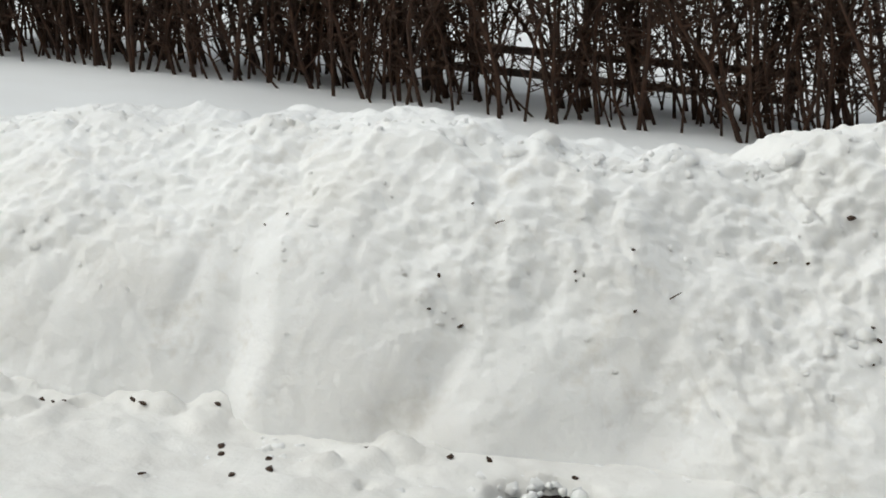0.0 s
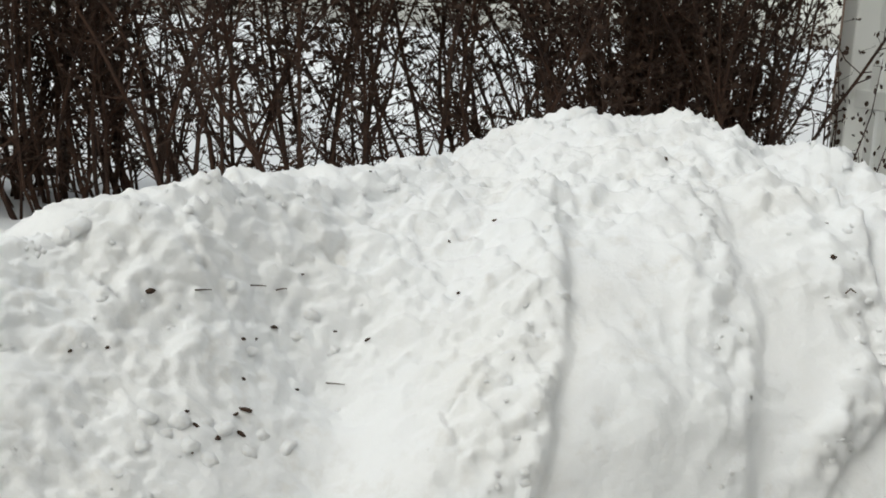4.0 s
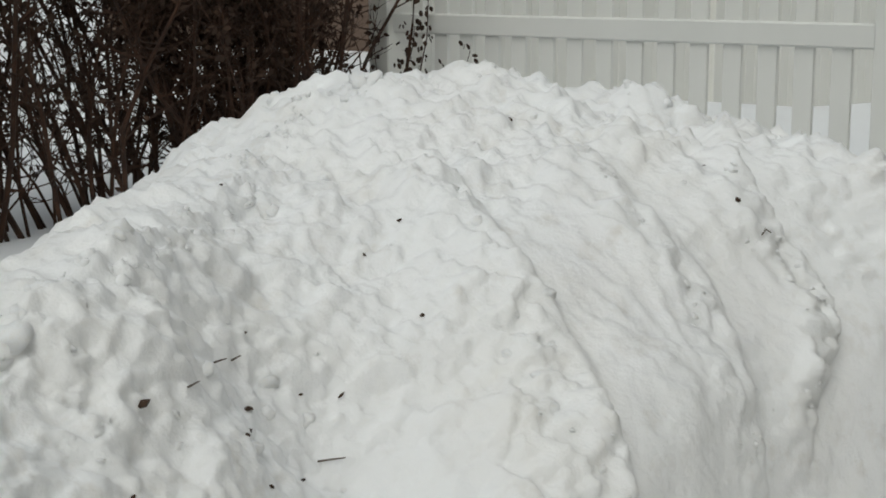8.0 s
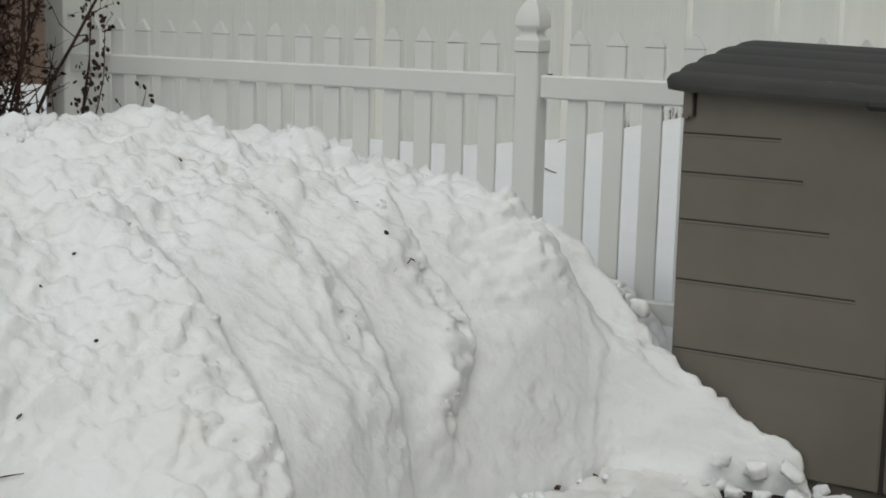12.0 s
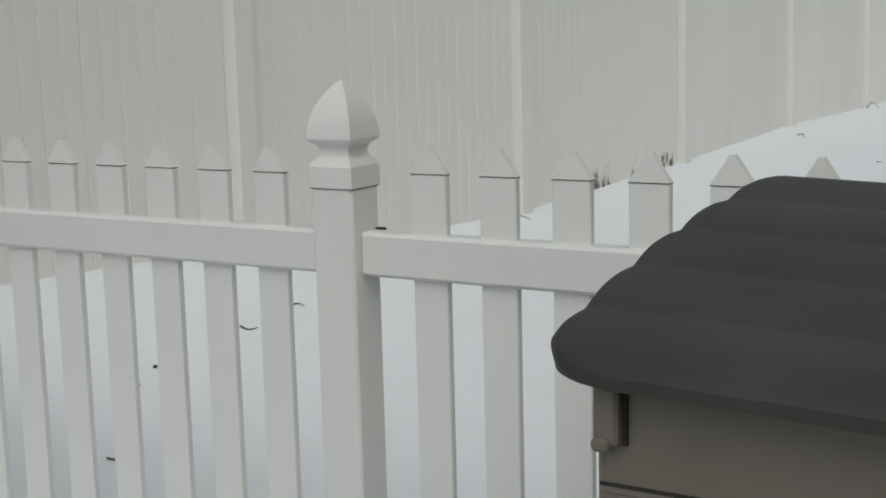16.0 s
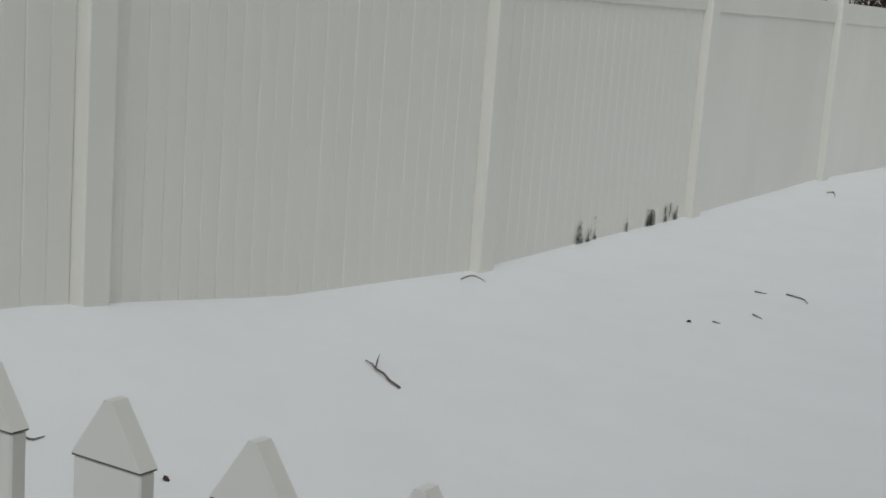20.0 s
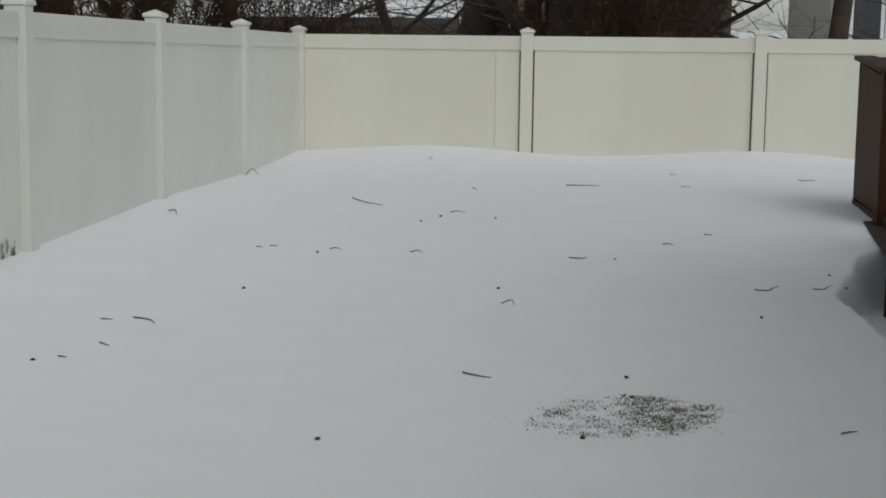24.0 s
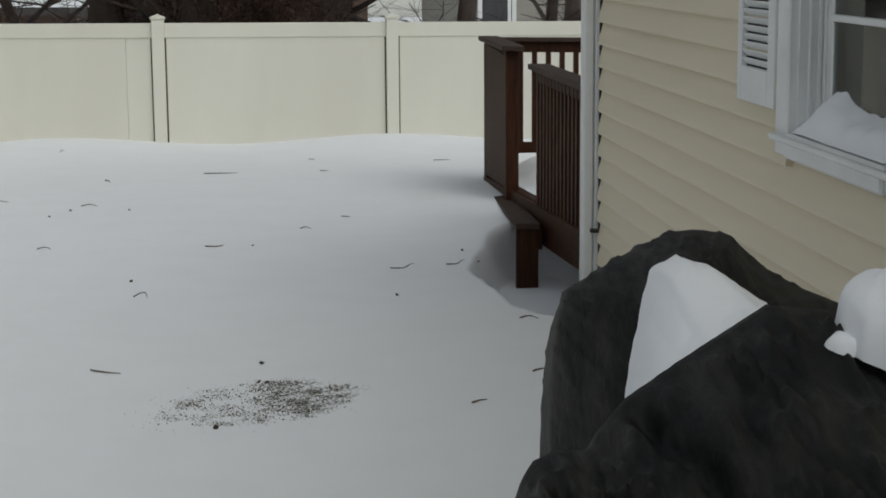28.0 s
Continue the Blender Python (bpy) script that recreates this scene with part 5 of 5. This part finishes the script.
# ---- bare turf patch, twigs and litter in the yard ----
def turf():
    # matted tufts that lie in low streaks, with snow left between them
    r = random.Random(9)
    verts, faces = [], []

    def blade(x, y, w, h, lx, ly):
        z = yard_level(x, y)
        t = r.uniform(-0.9, 0.9)
        c, d = math.cos(t) * w, math.sin(t) * w
        b = len(verts)
        verts.extend([(x - c, y - d, z - 0.004), (x + c, y + d, z - 0.004), (x + c * 0.6 + lx, y + d * 0.6 + ly, z + h), (x - c * 0.5 + lx, y - d * 0.5 + ly, z + h * r.uniform(0.6, 1.1))])
        faces.append((b, b + 1, b + 2, b + 3))

    made = 0
    while made < 210:
        a, q = r.uniform(0, 2 * math.pi), math.sqrt(r.random())
        x0, y0 = 3.47 + 0.34 * q * math.cos(a), 2.07 + 0.26 * q * math.sin(a) + 0.05 * math.cos(a)
        if r.random() > 0.38 + 0.8 * fbm(x0 * 6, y0 * 9, 2, 3) + 0.30 * (1 - q) + 0.24 * q * math.cos(a):
            continue
        made += 1
        big = r.random() ** 1.6
        lx, ly = 0.010 + 0.024 * big, 0.008 + 0.022 * big
        for k in range(int(14 + 75 * big)):
            blade(x0 + r.gauss(0, lx), y0 + r.gauss(0, ly), r.choice((0.0008, 0.001, 0.0014, 0.0022)), r.uniform(0.0005, 0.0032) * (0.6 + big), r.gauss(0, 0.006), r.gauss(0, 0.006))
        for k in range(int(9 * big)):
            blade(x0 + r.gauss(0, lx), y0 + r.gauss(0, ly), r.uniform(0.003, 0.0055), r.uniform(0.002, 0.006), r.gauss(0, 0.003), r.gauss(0, 0.003))
    for k in range(260):
        a, q = r.uniform(0, 2 * math.pi), 0.6 + 0.6 * r.random()
        blade(3.46 + 0.38 * q * math.cos(a), 2.05 + 0.28 * q * math.sin(a) + 0.05 * math.cos(a), r.choice((0.0008, 0.0014)), r.uniform(0.001, 0.004), r.gauss(0, 0.004), r.gauss(0, 0.004))
    ob = new("turf_patch", raw_mesh("turf_patch", verts, faces, M_GRASS))
    tagged(ob, "patch of frozen grass showing through the snow", "grass", kind="stuff")


turf()


def twig(x0, y0, x1, y1, bow, lift, seed, fork=False):
    # bow: sideways bend as a share of the length; lift: how far the middle stands off the snow
    r = random.Random(seed)
    verts, faces = [], []
    d = Vector((x1 - x0, y1 - y0, 0))
    side = Vector((-d.y, d.x, 0))
    pts = []
    for k in range(6):
        f = k / 5
        p = Vector((x0, y0, 0)) + d * f + side * (bow * math.sin(math.pi * f) + r.gauss(0, 0.016))
        p.z = yard_level(p.x, p.y) + 0.005 + lift * math.sin(math.pi * f)
        pts.append(p)
    thick = 0.0030 + 0.0045 * min(0.3, d.length)
    tube(verts, faces, pts, [thick * k for k in (1.0, 1.05, 0.95, 0.85, 0.65, 0.35)], 5)
    if fork:
        q = pts[3]
        e = (d * 0.36 - side * 0.20 + Vector((0, 0, 0.02)))
        tube(verts, faces, [q, q + e * 0.5 + Vector((0, 0, 0.006)), q + e], [thick * 0.8, thick * 0.6, thick * 0.3], 4)
    o = pts[0].copy()
    ob = new("fallen_twig", raw_mesh("fallen_twig", [v - o for v in verts], faces, M_TWIG, True))
    ob.location = o
    return tagged(ob, "thin dark fallen twig lying on the snow", "twig", "twigs on the snow")


TWIGS = [(0.26, 6.82, 0.37, 6.66, 0.1, 0.02, 1), (1.31, 8.29, 1.67, 7.76, -0.06, 0.0, 1), (2.22, 7.36, 2.34, 7.34, 0.1, 0.01, 0), (2.18, 9.3, 2.25, 9.1, 0.0, 0.01, 0), (2.99, 9.62, 3.28, 9.58, 0.02, 0.0, 0), (3.99, 9.5, 4.07, 9.48, 0.0, 0.0, 0), (5.1, 10.43, 5.26, 10.45, 0.1, 0.0, 0), (3.73, 6.22, 3.80, 6.2, 0.1, 0.01, 0), (3.15, 5.62, 3.26, 5.68, -0.4, 0.0, 0)]
TWIGS += [(2.19, 5.54, 2.27, 5.52, 0.3, 0.01, 0), (1.70, 5.5, 1.77, 5.5, 0.0, 0.01, 0), (1.25, 5.47, 1.29, 5.46, 0.0, 0.0, 0), (1.32, 5.53, 1.37, 5.53, 0.0, 0.0, 0), (2.86, 4.12, 2.93, 4.08, 0.4, 0.02, 0), (4.18, 4.80, 4.27, 4.87, -0.5, 0.0, 1), (4.50, 4.86, 4.58, 4.91, -0.3, 0.0, 1), (1.06, 3.32, 1.12, 3.32, 0.0, 0.0, 0), (1.19, 3.39, 1.33, 3.28, 0.18, 0.0, 0), (1.23, 2.85, 1.29, 2.80, 0.0, 0.0, 0)]
TWIGS += [(2.83, 2.61, 2.95, 2.53, -0.06, 0.0, 0), (4.21, 1.94, 4.27, 1.97, 0.1, 0.0, 0), (4.50, 2.33, 4.57, 2.37, 0.1, 0.0, 0), (4.63, 3.32, 4.71, 3.29, 0.2, 0.01, 0), (0.87, 0.63, 0.625, 0.78, 0.03, 0.008, 1), (0.10, 2.22, 0.18, 2.30, 0.1, 0.02, 0), (0.48, -0.25, 0.52, -0.23, 0.2, 0.005, 0), (0.51, -0.61, 0.56, -0.57, -0.5, 0.0, 0), (1.16, 2.56, 1.20, 2.55, 0.0, 0.0, 0), (1.02, -1.82, 1.08, -1.80, 0.0, 0.0, 0), (0.82, -1.75, 0.87, -1.74, 0.0, 0.0, 0), (4.02, 6.67, 4.08, 6.66, 0.0, 0.0, 0)]
TWIGS += [(1.56, 11.2, 1.60, 11.24, 0.2, 0.02, 0), (3.93, 10.68, 3.99, 10.67, 0.0, 0.0, 0), (0.09, 9.60, 0.19, 9.70, 0.1, 0.06, 0)]
for k, row in enumerate(TWIGS):
    twig(*row[:6], 200 + k, bool(row[6]))


def pebble(x, y, z, s, seed, name="leaf_litter", label="small dark dead leaf lying on the snow", mat=M_LEAF, group="litter on the snow"):
    r = random.Random(seed)
    bm = bmesh.new()
    bmesh.ops.create_icosphere(bm, subdivisions=1, radius=s)
    for v in bm.verts:
        v.co = Vector((v.co.x * r.uniform(0.6, 1.5), v.co.y * r.uniform(0.6, 1.5), v.co.z * r.uniform(0.3, 0.8)))
    ob = part(name, bm, mat)
    ob.matrix_basis = pose(x, y, z, r.uniform(-40, 40), r.uniform(-40, 40), r.uniform(0, 360))
    return tagged(ob, label, "leaf", group)


for k, (x, y) in enumerate(((2.44, 1.65), (3.33, 1.79), (3.48, 2.60), (2.81, 4.57), (4.14, 3.99), (1.50, 4.22), (2.08, 6.81), (2.18, 7.11), (2.58, 7.08), (3.43, 5.64), (4.72, 5.15), (4.65, 5.32), (1.09, 2.47), (0.92, -0.49), (0.68, -1.33), (0.60, -1.16), (1.65, 5.38), (3.47, 2.33), (3.50, 2.32))):
    pebble(x, y, yard_level(x, y) + 0.004, 0.010, 300 + k)


# ---- dark bits in the bank: leaf litter, and small shadowed holes drawn as litter ----
BANK = [(-5.553, 0.591, 0.024), (-6.067, 0.506, 0.012), (-6.034, 0.38, 0.014), (-6.436, 0.315, 0.016), (-6.513, 0.351, 0.013), (-6.509, 0.423, 0.016), (-6.19, 0.456, 0.014), (-6.184, 0.436, 0.01), (-5.46, 0.288, 0.016), (-5.357, 0.339, 0.020), (-5.45, 0.335, 0.018), (-5.40, 0.306, 0.018), (-5.249, 0.489, 0.020), (-5.725, 0.477, 0.015), (-5.646, 0.478, 0.013), (-5.174, 0.605, 0.012), (-5.334, 0.401, 0.013), (-5.30, 0.473, 0.012), (-5.016, 0.464, 0.016), (-6.935, 0.512, 0.011), (-6.988, 0.479, 0.011), (-5.197, 0.357, 0.012), (-6.472, 0.584, 0.010)]
BANK += [(-4.661, 0.752, 0.015), (-4.783, 0.693, 0.012), (-5.333, 0.481, 0.016), (-4.795, 0.592, 0.012), (-4.953, 0.876, 0.011), (-4.148, 0.93, 0.013), (-3.882, 0.747, 0.018), (-3.841, 0.815, 0.011), (-5.092, 0.476, 0.011), (-5.333, 0.346, 0.030), (-5.347, 0.304, 0.026), (-5.47, 0.358, 0.018)]
for k, (y, z, s) in enumerate(BANK):
    p = on_bank(y, z)
    pebble(p.x, p.y, p.z, s * 0.46, 400 + k, "bank_litter", "dark bit in the snow bank, for dead leaves and small shadows", M_LEAF, "litter in the snow bank")


def bank_stick(y, z, dy, dz, seed):
    a, b = on_bank(y, z), on_bank(y + dy, z + dz)
    verts, faces = [], []
    out = Vector((0.005, 0, 0.003))
    tube(verts, faces, [Vector((0, 0, 0)), (b - a) * 0.45 + out * 0.8, (b - a) * 0.8 + out], [0.0022, 0.0018, 0.001], 5)
    ob = new("bank_stick", raw_mesh("bank_stick", verts, faces, M_TWIG))
    ob.location = a + out
    tagged(ob, "short dark stick poking from the snow bank", "twig", "sticks in the snow bank")


for k, row in enumerate(((-3.24, 0.765, 0.06, 0.02), (-5.244, 0.569, 0.035, 0.0), (-6.405, 0.542, 0.03, 0.01), (-5.96, 0.40, 0.03, 0.012), (-5.31, 0.585, 0.05, -0.008), (-5.45, 0.59, 0.05, -0.006), (-5.12, 0.36, 0.05, 0.004), (-3.875, 0.664, 0.012, 0.014), (-3.864, 0.677, 0.014, -0.016))):
    bank_stick(*row, 450 + k)
# dark bits along the foot: leaves, and shaded gaps drawn the same way
for k, (x, y) in enumerate(((3.28, -7.43), (3.28, -7.37), (3.29, -7.39), (3.24, -7.2), (3.25, -7.17), (3.18, -7.0), (3.36, -6.91), (3.5, -6.82), (3.38, -6.78), (3.40, -6.89), (3.27, -6.58), (3.58, -7.0), (3.22, -6.39), (3.18, -6.10), (2.98, -4.9), (3.03, -4.75), (2.90, -3.95), (2.99, -3.60), (3.04, -3.45), (3.45, -6.75), (3.2, -6.3))):
    pebble(x, y, max(0.02, drive_snow_level(x, y), pile_base(x, y)) + 0.002, 0.010, 500 + k, "toe_litter", "dark bit at the foot of the snow bank, for leaves and shaded gaps")


# ---- rubble of snow at the foot of the bank ----
def chunk_into(verts, faces, c, s, r, flat=0.7):
    b = len(verts)
    rot = Euler((r.uniform(-0.5, 0.5), r.uniform(-0.5, 0.5), r.uniform(0, 6.3))).to_matrix()
    base = [Vector((x, y, z)) for z in (-1, -0.2, 0.7) for x, y in ((1, 0), (0.6, 0.8), (-0.5, 0.9), (-1, 0), (-0.5, -0.85), (0.55, -0.8))] + [Vector((0, 0, 1.05)), Vector((0, 0, -1))]
    k = [r.uniform(0.55, 1.3) for _ in base]
    for v, q in zip(base, k):
        w = 0.72 if v.z > 0.5 else 1.0
        verts.append(c + rot @ Vector((v.x * s * q * w, v.y * s * q * w, v.z * s * q * flat)))
    for ring in (0, 6):
        for i in range(6):
            j = (i + 1) % 6
            faces.append((b + ring + i, b + ring + j, b + ring + 6 + j, b + ring + 6 + i))
    for i in range(6):
        j = (i + 1) % 6
        faces.append((b + 12 + i, b + 12 + j, b + 18))
        faces.append((b + j, b + i, b + 19))


r = random.Random(77)
verts, faces = [], []
for i in range(1300):
    y = r.uniform(-8.8, -3.15)
    toe = interp(y, TOE_Y, TOE_X)
    dx = abs(r.gauss(0, 0.14)) * (2.2 if y < -6.2 else 1.0)
    dens = 0.5 + 0.5 * fbm(y * 1.4, 3, 1, 2)
    if y > -3.95 and r.random() < 0.55:
        continue
    if r.random() > 0.35 + dens:
        continue
    s = min(0.036, 0.004 + abs(r.gauss(0, 0.010)))
    x = toe - 0.02 + dx
    chunk_into(verts, faces, Vector((x, y, 0.026 - s * 0.15)), s, r)
for i in range(700):
    y = r.uniform(-8.2, -3.0)
    t = r.gauss(0.01, 0.04) if i % 3 else r.uniform(0.05, 0.7)
    if i % 3 == 0 and (y > -4.75 or fbm(t * 4, y * 2, 7, 2) < 0.05):
        continue
    p = bank_point(y, t)
    s = min(0.020, 0.004 + abs(r.gauss(0, 0.006)))
    chunk_into(verts, faces, p - Vector((s * 0.45, 0, s * 0.5)), s * 1.1, r, 0.85)
ob = new("snow_rubble", raw_mesh("snow_rubble", verts, faces, M_PILE, True))
tagged(ob, "crumbled lumps of snow at the foot of the bank", "snow", kind="stuff")


def snow_chunk(x, y, z, s, flat, rx, ry, rz, seed):
    bm = bmesh.new()
    bmesh.ops.create_cube(bm, size=1)
    bmesh.ops.subdivide_edges(bm, edges=bm.edges, cuts=3, use_grid_fill=True)
    for v in bm.verts:
        n = v.co.normalized()
        v.co = v.co * 0.52 + n * 0.20 + n * 0.26 * fbm(v.co.x * 1.3 + seed, v.co.y * 1.3, v.co.z * 1.3, 2)
        v.co = Vector((v.co.x * s, v.co.y * s * 0.75, v.co.z * s * flat))
    ob = part("snow_chunk", bm, M_PILE, smooth=True)
    ob.matrix_basis = pose(x, y, z, rx, ry, rz)
    return tagged(ob, "broken block of packed snow beside the shed", "snow chunk", "broken snow blocks")


for k, row in enumerate(((3.56, -3.27, 0.085, 0.075, 0.35, 35, 30, 20), (3.60, -3.33, 0.03, 0.07, 0.55, 5, 20, 40), (3.51, -3.36, 0.025, 0.06, 0.6, 0, 5, 80), (3.70, -3.30, 0.03, 0.09, 0.4, 0, -8, 10), (3.80, -3.31, 0.025, 0.08, 0.4, 4, 3, -20), (3.43, -3.38, 0.03, 0.05, 0.7, 0, 0, 15), (3.65, -3.37, 0.02, 0.045, 0.6, 2, 6, 60), (3.46, -3.27, 0.07, 0.07, 0.7, 10, 0, 33), (3.36, -3.30, 0.09, 0.06, 0.7, 0, 14, 70), (3.03, -3.16, 0.475, 0.065, 0.9, 0, 0, 10))):
    snow_chunk(*row, 600 + k)

# ---- unseen plain wall behind the camera, added to block low light from the bank ----
boxes_wall = boxes("wall_east", [(9.6, 9.9, -20, -3.0, -0.2, 5.2)], M_SIDING)
tagged(boxes_wall, "unseen added wall that blocks low sky light from the snow bank", "wall", kind="structure")
for k, row in enumerate(((3.05, -4.16, 0.03, 0.09, 0.6, 0, 0, 20), (3.0, -4.04, 0.03, 0.07, 0.7, 0, 0, 70), (3.07, -4.28, 0.025, 0.06, 0.6, 0, 0, 30))):
    snow_chunk(*row, 640 + k)
